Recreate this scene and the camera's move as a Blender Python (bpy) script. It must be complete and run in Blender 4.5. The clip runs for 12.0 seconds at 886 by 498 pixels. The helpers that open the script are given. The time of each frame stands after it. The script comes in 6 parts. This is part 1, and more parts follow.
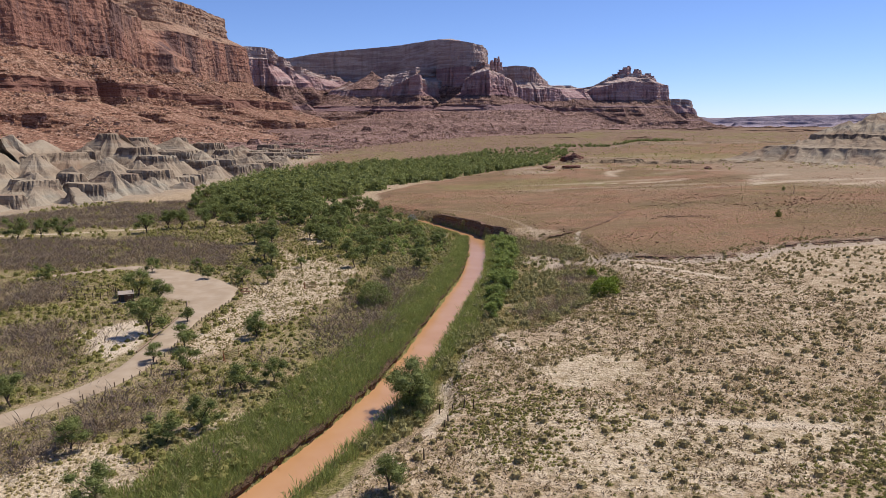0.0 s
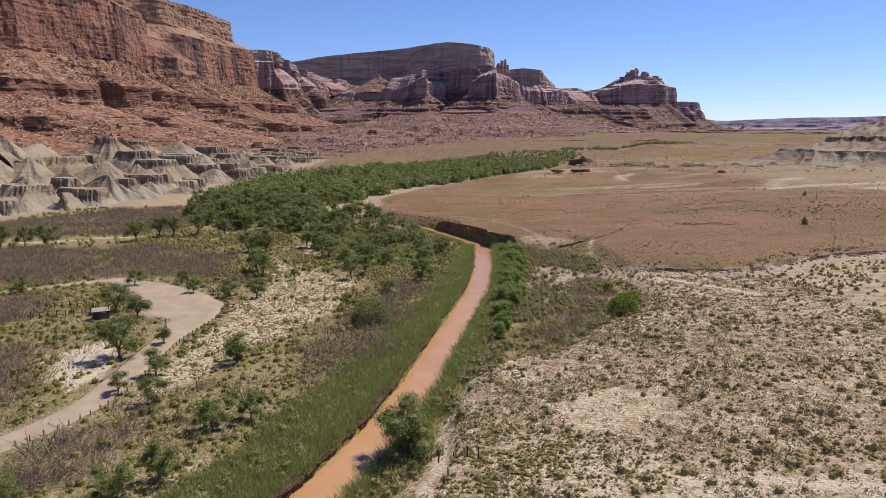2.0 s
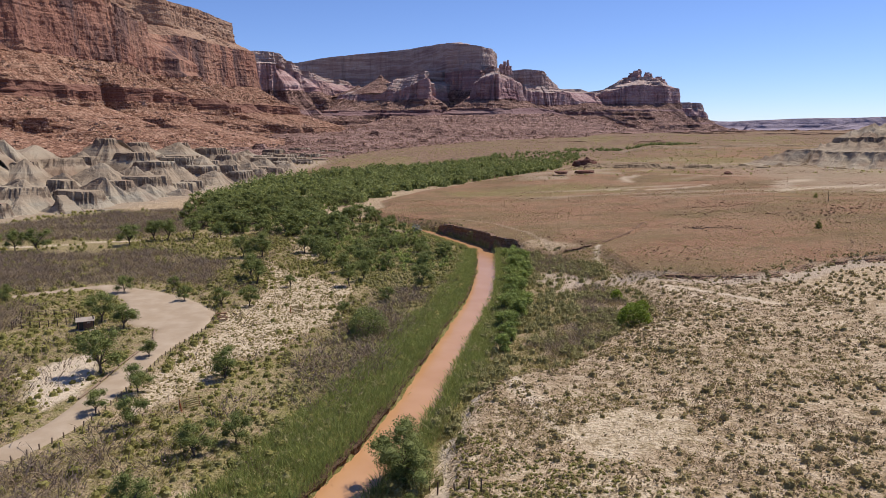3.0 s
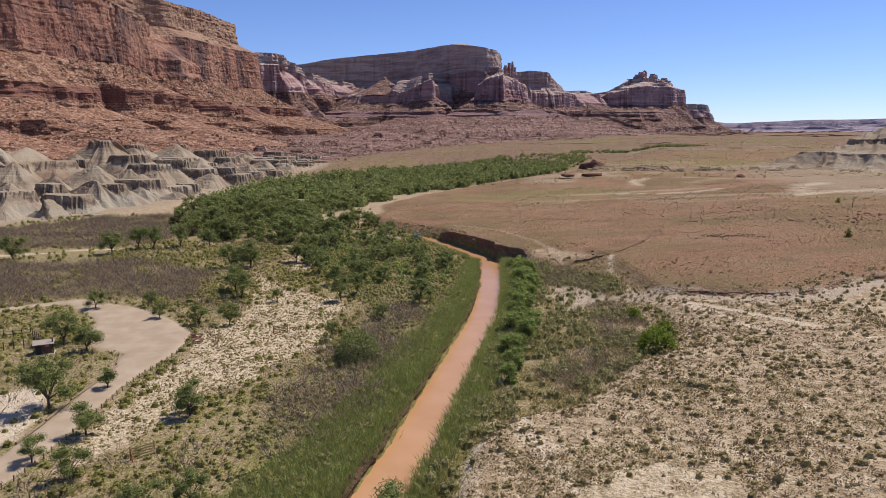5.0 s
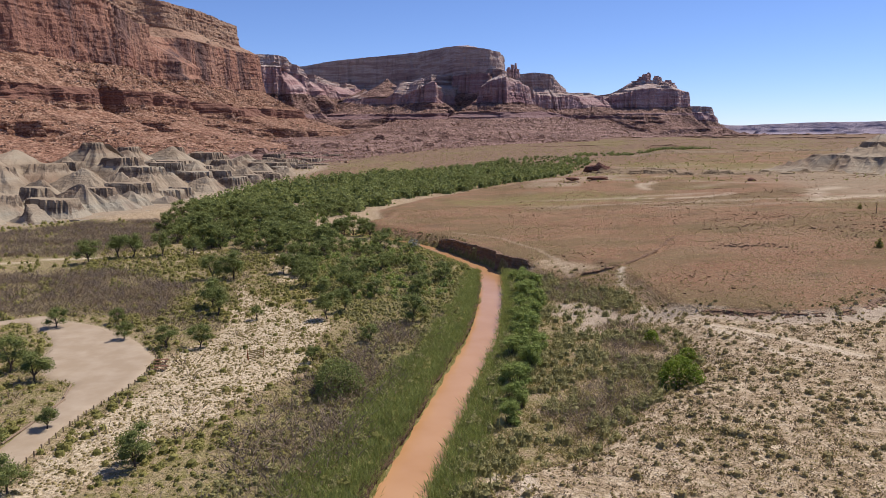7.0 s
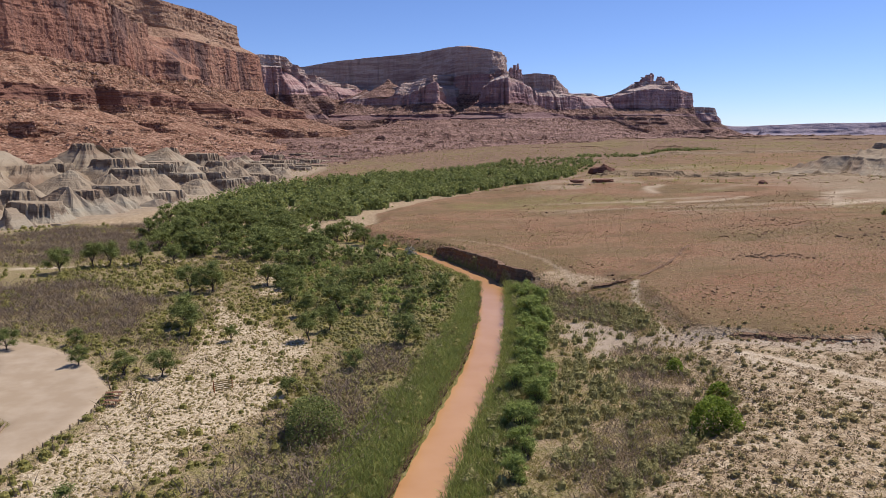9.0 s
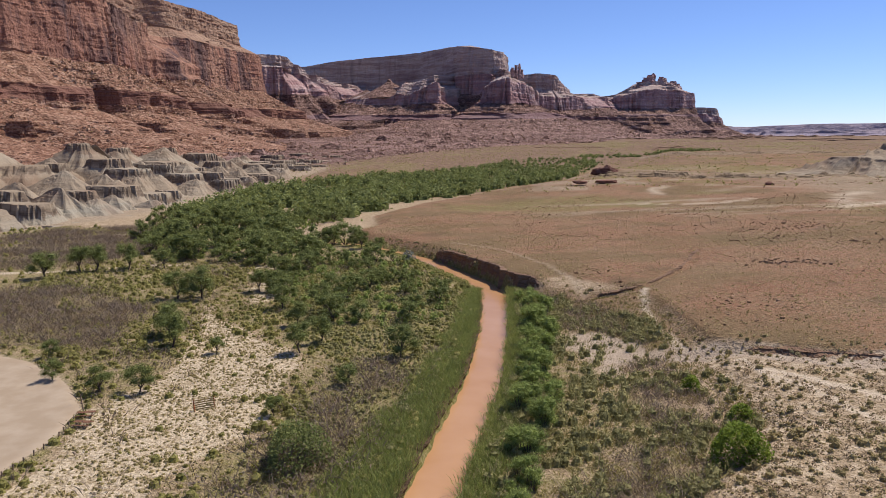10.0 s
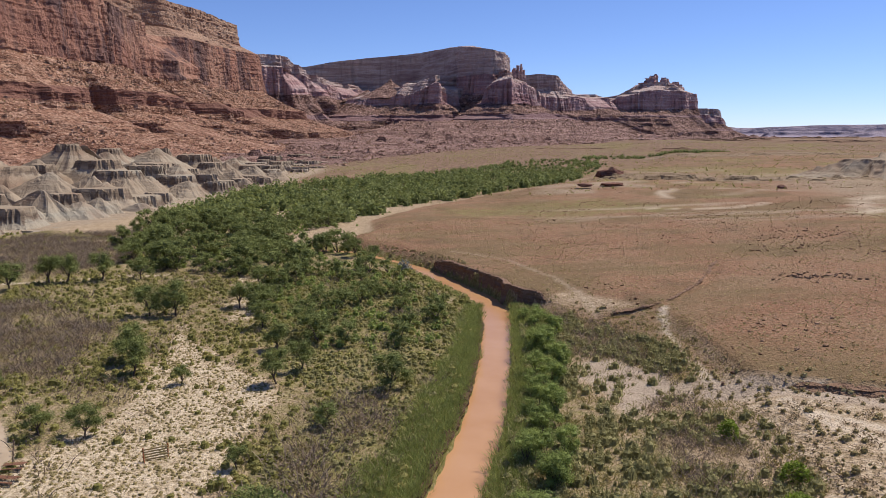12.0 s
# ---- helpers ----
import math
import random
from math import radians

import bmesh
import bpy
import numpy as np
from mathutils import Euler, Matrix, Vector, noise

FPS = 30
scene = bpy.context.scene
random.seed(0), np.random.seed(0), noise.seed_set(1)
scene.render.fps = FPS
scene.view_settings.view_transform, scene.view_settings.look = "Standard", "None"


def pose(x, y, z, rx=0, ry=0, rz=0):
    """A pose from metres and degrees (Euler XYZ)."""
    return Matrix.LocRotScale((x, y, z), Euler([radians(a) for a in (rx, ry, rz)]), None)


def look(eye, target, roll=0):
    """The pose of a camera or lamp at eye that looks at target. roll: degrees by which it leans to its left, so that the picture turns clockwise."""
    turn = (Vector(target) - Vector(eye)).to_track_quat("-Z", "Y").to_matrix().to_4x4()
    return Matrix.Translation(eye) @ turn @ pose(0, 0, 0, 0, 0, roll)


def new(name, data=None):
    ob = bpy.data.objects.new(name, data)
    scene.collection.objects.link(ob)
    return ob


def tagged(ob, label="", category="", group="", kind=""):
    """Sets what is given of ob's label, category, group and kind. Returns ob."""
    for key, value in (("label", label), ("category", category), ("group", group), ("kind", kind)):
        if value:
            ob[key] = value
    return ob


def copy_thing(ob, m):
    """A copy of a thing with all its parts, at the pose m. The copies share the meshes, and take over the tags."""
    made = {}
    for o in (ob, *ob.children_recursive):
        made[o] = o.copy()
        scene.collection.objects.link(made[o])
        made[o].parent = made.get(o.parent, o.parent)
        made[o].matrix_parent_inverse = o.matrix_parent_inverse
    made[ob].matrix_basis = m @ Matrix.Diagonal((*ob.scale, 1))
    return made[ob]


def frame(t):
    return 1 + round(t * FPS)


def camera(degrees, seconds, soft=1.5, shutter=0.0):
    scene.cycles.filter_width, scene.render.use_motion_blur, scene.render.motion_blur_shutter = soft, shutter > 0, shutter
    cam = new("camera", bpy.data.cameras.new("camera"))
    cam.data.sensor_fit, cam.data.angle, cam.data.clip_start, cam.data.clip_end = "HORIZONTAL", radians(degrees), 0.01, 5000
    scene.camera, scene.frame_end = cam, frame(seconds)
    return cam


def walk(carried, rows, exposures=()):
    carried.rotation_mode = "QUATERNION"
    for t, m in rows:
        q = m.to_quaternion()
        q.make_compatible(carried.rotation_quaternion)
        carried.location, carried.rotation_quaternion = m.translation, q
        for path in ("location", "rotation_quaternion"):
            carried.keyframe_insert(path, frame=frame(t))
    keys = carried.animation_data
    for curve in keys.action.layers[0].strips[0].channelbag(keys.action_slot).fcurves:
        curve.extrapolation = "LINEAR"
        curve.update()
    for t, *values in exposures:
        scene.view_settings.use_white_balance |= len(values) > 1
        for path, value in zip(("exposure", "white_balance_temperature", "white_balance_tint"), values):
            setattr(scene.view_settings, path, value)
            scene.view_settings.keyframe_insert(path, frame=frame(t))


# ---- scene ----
cam = camera(63.2, 12.0, soft=0.9)
METRES, EYE, TILT, LEAN, TURN = 95.0, 39.7, -8.7, 0.0, 0.0
ROWS = [
    (0.0, 0.0, 0.0, 0.0, -0.01, -0.77, 0.49),
    (0.5, 0.0026, 0.0374, 0.005, 0.16, -0.7, 0.49),
    (1.0, 0.005, 0.0749, 0.0102, 0.27, -0.64, 0.49),
    (1.5, 0.0072, 0.1131, 0.0151, 0.39, -0.57, 0.5),
    (2.0, 0.009, 0.1515, 0.0206, 0.52, -0.52, 0.49),
    (2.5, 0.0108, 0.1902, 0.0266, 0.62, -0.46, 0.51),
    (3.0, 0.0123, 0.2298, 0.0323, 0.73, -0.43, 0.52),
    (5.0, 0.0211, 0.3941, 0.0566, 1.08, -0.28, 0.5),
    (5.5, 0.0246, 0.436, 0.0625, 1.2, -0.23, 0.48),
    (6.0, 0.0286, 0.4749, 0.0684, 1.23, -0.18, 0.48),
    (6.5, 0.0319, 0.5164, 0.075, 1.27, -0.14, 0.46),
    (7.0, 0.035, 0.5584, 0.0814, 1.32, -0.11, 0.43),
    (7.5, 0.0382, 0.6008, 0.0881, 1.35, -0.09, 0.42),
    (9.5, 0.0459, 0.7739, 0.1138, 1.52, -0.03, 0.34),
    (10.0, 0.047, 0.8177, 0.1202, 1.57, -0.02, 0.31),
    (10.5, 0.0479, 0.8612, 0.1272, 1.61, -0.01, 0.3),
    (11.0, 0.0495, 0.9043, 0.1344, 1.62, 0.0, 0.27),
    (11.5, 0.0506, 0.9467, 0.1413, 1.65, 0.01, 0.24),
    (12.0, 0.0515, 0.9872, 0.1488, 1.66, 0.03, 0.2),
]
walk(cam, [(t, pose(0, 0, EYE, TILT, LEAN, TURN) @ pose(METRES * x, METRES * y, METRES * z, 90 + pitch, roll, yaw)) for t, x, y, z, yaw, pitch, roll in ROWS],
     exposures=[(0.0, 0.03, 6500, 15), (12.0, 0.03, 6500, 15)])

# ---- sky and sun: clear midday, the sun high, to the right and ahead ----
SUN_AZ, SUN_EL = 55.0, 57.0      # degrees clockwise from +y, degrees above the horizon
world = bpy.data.worlds.new("sky")
scene.world = world
world.use_nodes = True
wn = world.node_tree.nodes
sky = wn.new("ShaderNodeTexSky")
sky.sky_type = "NISHITA"
sky.sun_disc = False
sky.sun_elevation = radians(SUN_EL)
sky.sun_rotation = radians(SUN_AZ)
sky.altitude = 2500
sky.air_density = 1.0
sky.dust_density = 0.0
sky.ozone_density = 6.0
clear = wn.new("ShaderNodeMix")
clear.data_type, clear.blend_type = "RGBA", "MULTIPLY"
clear.inputs[0].default_value = 1.0
clear.inputs[7].default_value = (0.95, 0.98, 1.16, 1)      # the deep blue of dry desert air
world.node_tree.links.new(sky.outputs[0], clear.inputs[6])
world.node_tree.links.new(clear.outputs[2], wn["Background"].inputs[0])
wn["Background"].inputs[1].default_value = 0.11
sun = new("sun", bpy.data.lights.new("sun", "SUN"))
sun.data.energy = 5.0
sun.data.angle = radians(0.53)
sun.data.color = (1.0, 0.93, 0.81)
_a, _e = radians(SUN_AZ), radians(SUN_EL)
SUN_DIR = Vector((math.sin(_a) * math.cos(_e), math.cos(_a) * math.cos(_e), math.sin(_e)))
sun.matrix_world = look(SUN_DIR * 200, (0, 0, 0))


# ---- small tools ----
RNG = np.random.default_rng(7)


def _hash(ix, iy, seed):
    h = (ix.astype(np.int64) * 374761393 + iy.astype(np.int64) * 668265263 + seed * 2246822519) & 0xFFFFFFFF
    h = ((h ^ (h >> 13)) * 1274126177) & 0xFFFFFFFF
    return ((h ^ (h >> 16)) & 0xFFFF) / 32767.5 - 1.0


def vnoise(x, y, seed=0):
    """Smooth value noise in -1..1 on arrays."""
    x, y = np.broadcast_arrays(np.asarray(x, float), np.asarray(y, float))
    ix, iy = np.floor(x), np.floor(y)
    fx, fy = x - ix, y - iy
    fx, fy = fx * fx * (3 - 2 * fx), fy * fy * (3 - 2 * fy)
    a, b = _hash(ix, iy, seed), _hash(ix + 1, iy, seed)
    c, d = _hash(ix, iy + 1, seed), _hash(ix + 1, iy + 1, seed)
    return (a + (b - a) * fx) * (1 - fy) + (c + (d - c) * fx) * fy


def fbm(x, y, octaves=4, seed=0):
    total, amp, s = 0.0, 0.5, 1.0
    for k in range(octaves):
        total = total + amp * vnoise(x * s + 17.3 * k, y * s - 9.1 * k, seed + k)
        amp, s = amp * 0.5, s * 2.03
    return total


def sstep(a, b, v):
    k = np.clip((v - a) / (b - a), 0, 1)
    return k * k * (3 - 2 * k)


def inside(poly, x, y):
    x, y = np.asarray(x, float), np.asarray(y, float)
    r = np.zeros(x.shape, bool)
    for (ax, ay), (bx, by) in zip(poly, poly[1:] + poly[:1]):
        if ay == by:
            continue
        r ^= ((ay > y) != (by > y)) & (x < (bx - ax) * (y - ay) / (by - ay) + ax)
    return r


def near(line, x, y, closed=False):
    """Distance of points to a polyline, and the place along it."""
    best, along, run = np.full(np.shape(x), 1e18), np.zeros(np.shape(x)), 0.0
    pairs = list(zip(line, line[1:] + line[:1])) if closed else list(zip(line, line[1:]))
    for (ax, ay), (bx, by) in pairs:
        dx, dy = bx - ax, by - ay
        n = math.hypot(dx, dy)
        k = np.clip(((x - ax) * dx + (y - ay) * dy) / (n * n), 0, 1)
        d = (x - ax - k * dx) ** 2 + (y - ay - k * dy) ** 2
        hit = d < best
        best, along = np.where(hit, d, best), np.where(hit, run + k * n, along)
        run += n
    return np.sqrt(best), along


def signed(poly, x, y):
    d, _ = near(poly, x, y, True)
    return np.where(inside(poly, x, y), d, -d)


def raw_mesh(name, verts, faces, smooth=False):
    """A mesh from arrays; all faces have the same number of corners."""
    verts, faces = np.asarray(verts, np.float32), np.asarray(faces, np.int32)
    me = bpy.data.meshes.new(name)
    n, k = faces.shape
    me.vertices.add(len(verts))
    me.vertices.foreach_set("co", verts.ravel())
    me.loops.add(n * k)
    me.loops.foreach_set("vertex_index", faces.ravel())
    me.polygons.add(n)
    me.polygons.foreach_set("loop_start", np.arange(n, dtype=np.int32) * k)
    me.polygons.foreach_set("use_smooth", np.full(n, smooth))
    me.update(calc_edges=True)
    return me


def grid_faces(rows, cols):
    i = (np.arange(rows - 1)[:, None] * cols + np.arange(cols - 1)[None, :]).ravel()
    return np.stack([i, i + 1, i + cols + 1, i + cols], 1)


def mesh_object(name, me, material, parent=None, label=""):
    ob = new(name, me)
    if material:
        me.materials.append(material)
    if parent:
        ob.parent = parent
    if label:
        ob["label"] = label
    return ob


def part(name, bm, material, parent=None, label="", smooth=False):
    me = bpy.data.meshes.new(name)
    bm.to_mesh(me)
    bm.free()
    if smooth:
        me.polygons.foreach_set("use_smooth", np.full(len(me.polygons), True))
    return mesh_object(name, me, material, parent, label)


def add_attr(me, name, values):
    a = me.attributes.new(name, "FLOAT_COLOR", "POINT")
    full = np.ones((len(me.vertices), 4), np.float32)
    full[:, :values.shape[1]] = values
    a.data.foreach_set("color", full.ravel())


# ---- materials ----
class Mat:
    """A node material in short words."""

    def __init__(self, name, rough=0.9, spec=0.2):
        self.m = bpy.data.materials.new(name)
        self.m.use_nodes = True
        self.t = self.m.node_tree
        self.b = self.t.nodes["Principled BSDF"]
        self.b.inputs["Roughness"].default_value = rough
        self.b.inputs["Specular IOR Level"].default_value = spec

    def node(self, kind, **sets):
        n = self.t.nodes.new(kind)
        for k, v in sets.items():
            n.inputs[k.replace("_", " ")].default_value = v
        return n

    def link(self, a, b):
        self.t.links.new(a, b)
        return b

    def place(self, scale=(1, 1, 1)):
        g = self.node("ShaderNodeNewGeometry")
        mp = self.node("ShaderNodeMapping")
        mp.inputs["Scale"].default_value = scale
        self.link(g.outputs["Position"], mp.inputs["Vector"])
        return mp.outputs[0]

    def noise(self, scale, detail=4, stretch=(1, 1, 1), rough=0.55, warp=0.0):
        n = self.node("ShaderNodeTexNoise", Scale=scale, Detail=detail, Roughness=rough, Distortion=warp)
        self.link(self.place(stretch), n.inputs["Vector"])
        return n.outputs["Fac"]

    def cells(self, scale, stretch=(1, 1, 1)):
        """Broken stones: a random value for each, and the distance from its middle."""
        n = self.node("ShaderNodeTexVoronoi", Scale=scale)
        self.link(self.place(stretch), n.inputs["Vector"])
        s = self.node("ShaderNodeSeparateColor")
        self.link(n.outputs["Color"], s.inputs[0])
        return s.outputs[0], n.outputs["Distance"]

    def ramp(self, fac, stops):
        r = self.node("ShaderNodeValToRGB")
        e = r.color_ramp.elements
        while len(e) < len(stops):
            e.new(0.5)
        for el, (p, c) in zip(e, stops):
            el.position, el.color = p, (*c, 1) if len(c) == 3 else c
        self.link(fac, r.inputs[0])
        return r.outputs[0]

    def grey(self, fac, a, b):
        if a > b:
            return self.ramp(fac, [(b, (1, 1, 1)), (a, (0, 0, 0))])
        return self.ramp(fac, [(a, (0, 0, 0)), (b, (1, 1, 1))])

    def mix(self, fac, a, b, mode="MIX"):
        n = self.node("ShaderNodeMix")
        n.data_type, n.blend_type = "RGBA", mode
        for v, s in ((fac, n.inputs[0]), (a, n.inputs[6]), (b, n.inputs[7])):
            if isinstance(v, (int, float)):
                s.default_value = v
            elif isinstance(v, tuple):
                s.default_value = (*v, 1)
            else:
                self.link(v, s)
        return n.outputs[2]

    def attr(self, name):
        n = self.node("ShaderNodeAttribute")
        n.attribute_name = name
        s = self.node("ShaderNodeSeparateColor")
        self.link(n.outputs["Color"], s.inputs[0])
        return s.outputs

    def math(self, op, a, b):
        n = self.node("ShaderNodeMath")
        n.operation = op
        for v, s in ((a, n.inputs[0]), (b, n.inputs[1])):
            if isinstance(v, (int, float)):
                s.default_value = v
            else:
                self.link(v, s)
        return n.outputs[0]

    def colour(self, c):
        if isinstance(c, tuple):
            self.b.inputs["Base Color"].default_value = (*c, 1)
        else:
            self.link(c, self.b.inputs["Base Color"])
        return self

    def bump(self, h, strength=0.5, distance=0.1):
        n = self.node("ShaderNodeBump", Strength=strength, Distance=distance)
        self.link(h, n.inputs["Height"])
        self.link(n.outputs[0], self.b.inputs["Normal"])
        return self


def leaf_mat(name, dark, light, dry=None, trans=0.25):
    """Foliage: hue varies from leaf to leaf and from bush to bush."""
    M = Mat(name, 0.75, 0.25)
    g = M.node("ShaderNodeNewGeometry")
    c = M.mix(g.outputs["Random Per Island"], dark, light)
    if dry:
        c = M.mix(M.grey(M.noise(0.35, 3), 0.48, 0.66), c, dry)
    else:
        c = M.mix(M.math("MULTIPLY", M.grey(M.noise(0.22, 2), 0.4, 0.65), 0.35), c, tuple(v * 0.75 for v in dark))
    c = M.mix(M.math("MULTIPLY", M.grey(M.noise(5.0, 2), 0.52, 0.40), 0.3), c, tuple(v * 0.5 for v in dark))
    c = M.mix(M.math("MULTIPLY", M.grey(M.noise(7.5, 2), 0.56, 0.66), 0.4), c, tuple(min(1.25 * v, 1.0) for v in light))
    M.colour(c).bump(M.noise(6.0, 3, rough=0.7), 0.4, 0.15)
    tr = M.node("ShaderNodeBsdfTranslucent")
    M.link(c, tr.inputs[0])
    mx = M.node("ShaderNodeMixShader")
    mx.inputs[0].default_value = trans
    out = M.t.nodes["Material Output"]
    M.link(M.b.outputs[0], mx.inputs[1])
    M.link(tr.outputs[0], mx.inputs[2])
    M.link(mx.outputs[0], out.inputs[0])
    return M.m


def ground_mat():
    """zone: red terrace, grass, bare sand; zone2: trodden path, grey clay, gravel pad; rubble: red stony ground below the cliffs."""
    M = Mat("ground_soil", 0.95, 0.1)
    z, z2 = M.attr("zone"), M.attr("zone2")
    big, mid, fine = M.noise(0.05, 5), M.noise(0.45, 5), M.noise(3.0, 4)
    lump = M.math("ADD", M.math("MULTIPLY", mid, 0.35), M.math("MULTIPLY", M.noise(1.7, 5, rough=0.65), 0.65))
    soil = M.ramp(lump, [(0.36, (0.21, 0.155, 0.083)), (0.46, (0.33, 0.248, 0.152)), (0.54, (0.42, 0.32, 0.21)), (0.62, (0.55, 0.435, 0.31))])
    sand = M.ramp(lump, [(0.38, (0.25, 0.19, 0.105)), (0.47, (0.42, 0.335, 0.215)), (0.56, (0.58, 0.48, 0.34))])
    red = M.ramp(big, [(0.3, (0.238, 0.124, 0.07)), (0.5, (0.268, 0.152, 0.088)), (0.7, (0.252, 0.166, 0.094))])
    red = M.mix(M.math("MULTIPLY", M.grey(M.noise(1.3, 4, rough=0.7), 0.53, 0.59), 0.75), red, (0.095, 0.07, 0.036))
    red = M.mix(M.math("MULTIPLY", M.grey(M.noise(2.2, 4, rough=0.7), 0.52, 0.60), 0.7), red, (0.36, 0.25, 0.168))
    red = M.mix(M.math("MULTIPLY", M.grey(M.noise(0.018, 6, (1, 1.6, 1), 0.62), 0.46, 0.58), 0.75), red, (0.172, 0.125, 0.062))
    red = M.mix(M.math("MULTIPLY", M.grey(M.noise(0.09, 5), 0.55, 0.68), 0.45), red, (0.115, 0.085, 0.048))
    grass = M.ramp(lump, [(0.38, (0.10, 0.10, 0.026)), (0.5, (0.185, 0.168, 0.055)), (0.62, (0.30, 0.25, 0.125))])
    clay = M.ramp(mid, [(0.3, (0.28, 0.215, 0.145)), (0.7, (0.41, 0.33, 0.235))])
    c = M.mix(M.grey(M.math("ADD", z[2], M.math("MULTIPLY", M.math("SUBTRACT", mid, 0.5), 0.8)), 0.35, 0.65), soil, sand)
    c = M.mix(z[0], c, red)
    stony = M.ramp(M.noise(0.16, 6, rough=0.7), [(0.36, (0.09, 0.065, 0.043)), (0.46, (0.175, 0.115, 0.073)), (0.54, (0.22, 0.145, 0.093)), (0.64, (0.31, 0.22, 0.155))])
    c = M.mix(M.attr("rubble")[0], c, stony)
    c = M.mix(M.grey(M.math("ADD", z[1], M.math("MULTIPLY", M.math("SUBTRACT", mid, 0.5), 1.4)), 0.35, 0.75), c, grass)
    c = M.mix(z2[1], c, clay)
    c = M.mix(z2[0], c, (0.58, 0.485, 0.36))
    c = M.mix(z2[2], c, M.ramp(mid, [(0.3, (0.37, 0.295, 0.215)), (0.7, (0.45, 0.365, 0.275))]))
    M.colour(c)
    M.bump(M.math("ADD", M.noise(1.7, 4, rough=0.6), M.math("MULTIPLY", fine, 0.35)), 0.9, 0.7)
    return M.m


def rock_mat(name, stops, streak=(0.10, 0.055, 0.045), bed=0.05, streaks=0.5, flat=1.0, speck=0.0, grain=1.0, fine=0.0):
    """Layered sandstone: flat beds by height, dark vertical stains, patches."""
    M = Mat(name, 0.92, 0.15)
    beds = M.noise(1.0, 4, (0.004, 0.004, bed), 0.6)
    c = M.ramp(beds, stops)
    st = M.noise(1.0, 5, (0.045, 0.045, 0.005), 0.65)
    c = M.mix(M.math("MULTIPLY", M.grey(st, 0.52, 0.68), streaks), c, streak)
    if flat == 0:
        c = M.mix(M.math("MULTIPLY", M.grey(M.noise(1.0, 5, (0.014, 0.014, 0.005), 0.6), 0.505, 0.57), 0.72), c, tuple(v * 1.25 for v in streak))
        c = M.mix(M.math("MULTIPLY", M.grey(M.noise(1.0, 3, (0.11, 0.11, 0.004), 0.6), 0.60, 0.66), 0.7), c, tuple(v * 0.9 for v in streak))
    pt = M.noise(0.012, 5)
    c = M.mix(M.math("MULTIPLY", M.grey(pt, 0.5, 0.7), 0.35), c, stops[-1][1])
    sp = M.noise(0.30, 4)
    c = M.mix(M.math("MULTIPLY", M.grey(sp, 0.45, 0.75), 0.35), c, tuple(v * 0.55 for v in stops[0][1]))
    if speck:
        c = M.mix(M.math("MULTIPLY", M.grey(M.noise(0.55 * grain, 3), 0.56, 0.66), speck), c, tuple(min(v * 1.4 + 0.03, 0.5) for v in stops[-1][1]))
        big, _ = M.cells(0.13 * grain, (1, 1, 1.5))
        small, edge = M.cells(0.36 * grain, (1, 1, 1.5))
        pale = tuple(min(v * 1.45 + 0.03, 0.5) for v in stops[-1][1])
        c = M.mix(M.math("MULTIPLY", M.grey(small, 0.70, 0.95), 0.8), c, pale)
        c = M.mix(M.math("MULTIPLY", M.grey(small, 0.34, 0.10), 0.75), c, tuple(v * 0.42 for v in stops[0][1]))
        c = M.mix(M.math("MULTIPLY", M.grey(big, 0.88, 0.92), 0.7), c, pale)
        c = M.mix(M.math("MULTIPLY", M.grey(M.noise(0.28 * grain, 4), 0.57, 0.67), speck), c, (0.10, 0.062, 0.045))
        c = M.mix(M.math("MULTIPLY", M.grey(M.noise(1.0, 5, (0.012, 0.012, 0.16), 0.6), 0.60, 0.68), 0.5 * speck), c, (0.115, 0.062, 0.048))
    if fine:
        thin = M.noise(1.0, 4, (0.003, 0.003, 0.13), 0.7)
        gap = M.grey(M.noise(0.013, 4), 0.36, 0.52)
        c = M.mix(M.math("MULTIPLY", M.math("MULTIPLY", M.grey(thin, 0.53, 0.59), gap), fine), c, tuple(min(v * 1.35 + 0.03, 0.5) for v in stops[-1][1]))
        c = M.mix(M.math("MULTIPLY", M.math("MULTIPLY", M.grey(thin, 0.47, 0.41), gap), fine), c, tuple(v * 0.5 for v in stops[0][1]))
    M.colour(c)
    lumps = M.math("MULTIPLY", small, 0.35) if speck else 0.0
    M.bump(M.math("ADD", M.math("ADD", M.math("ADD", M.noise(0.10, 6, rough=0.65), lumps), M.math("MULTIPLY", M.noise(1.0, 3, (0.03, 0.03, 0.35)), 0.6 * flat)), M.math("MULTIPLY", M.noise(1.0, 4, (0.07, 0.07, 0.012)), 0.45 * (1 - flat))), 1.0, 7.0 / max(grain, 0.4))
    return M.m


MAT = {}
MAT["ground"] = ground_mat()
MAT["cliff"] = rock_mat("red_sandstone_cliff", [(0.25, (0.249, 0.125, 0.091)), (0.45, (0.323, 0.164, 0.114)), (0.6, (0.387, 0.225, 0.153)), (0.78, (0.265, 0.133, 0.099))], streak=(0.072, 0.05, 0.052), bed=0.015, streaks=0.85, flat=0.0)
MAT["cap"] = rock_mat("tan_cap_sandstone", [(0.25, (0.22, 0.118, 0.082)), (0.5, (0.31, 0.19, 0.13)), (0.72, (0.41, 0.285, 0.20))], streaks=0.3, bed=0.05, flat=0.6)
MAT["talus"] = rock_mat("red_talus_rubble", [(0.25, (0.227, 0.107, 0.068)), (0.5, (0.292, 0.151, 0.095)), (0.75, (0.333, 0.200, 0.134))], streaks=0.25, bed=0.12, speck=0.7)
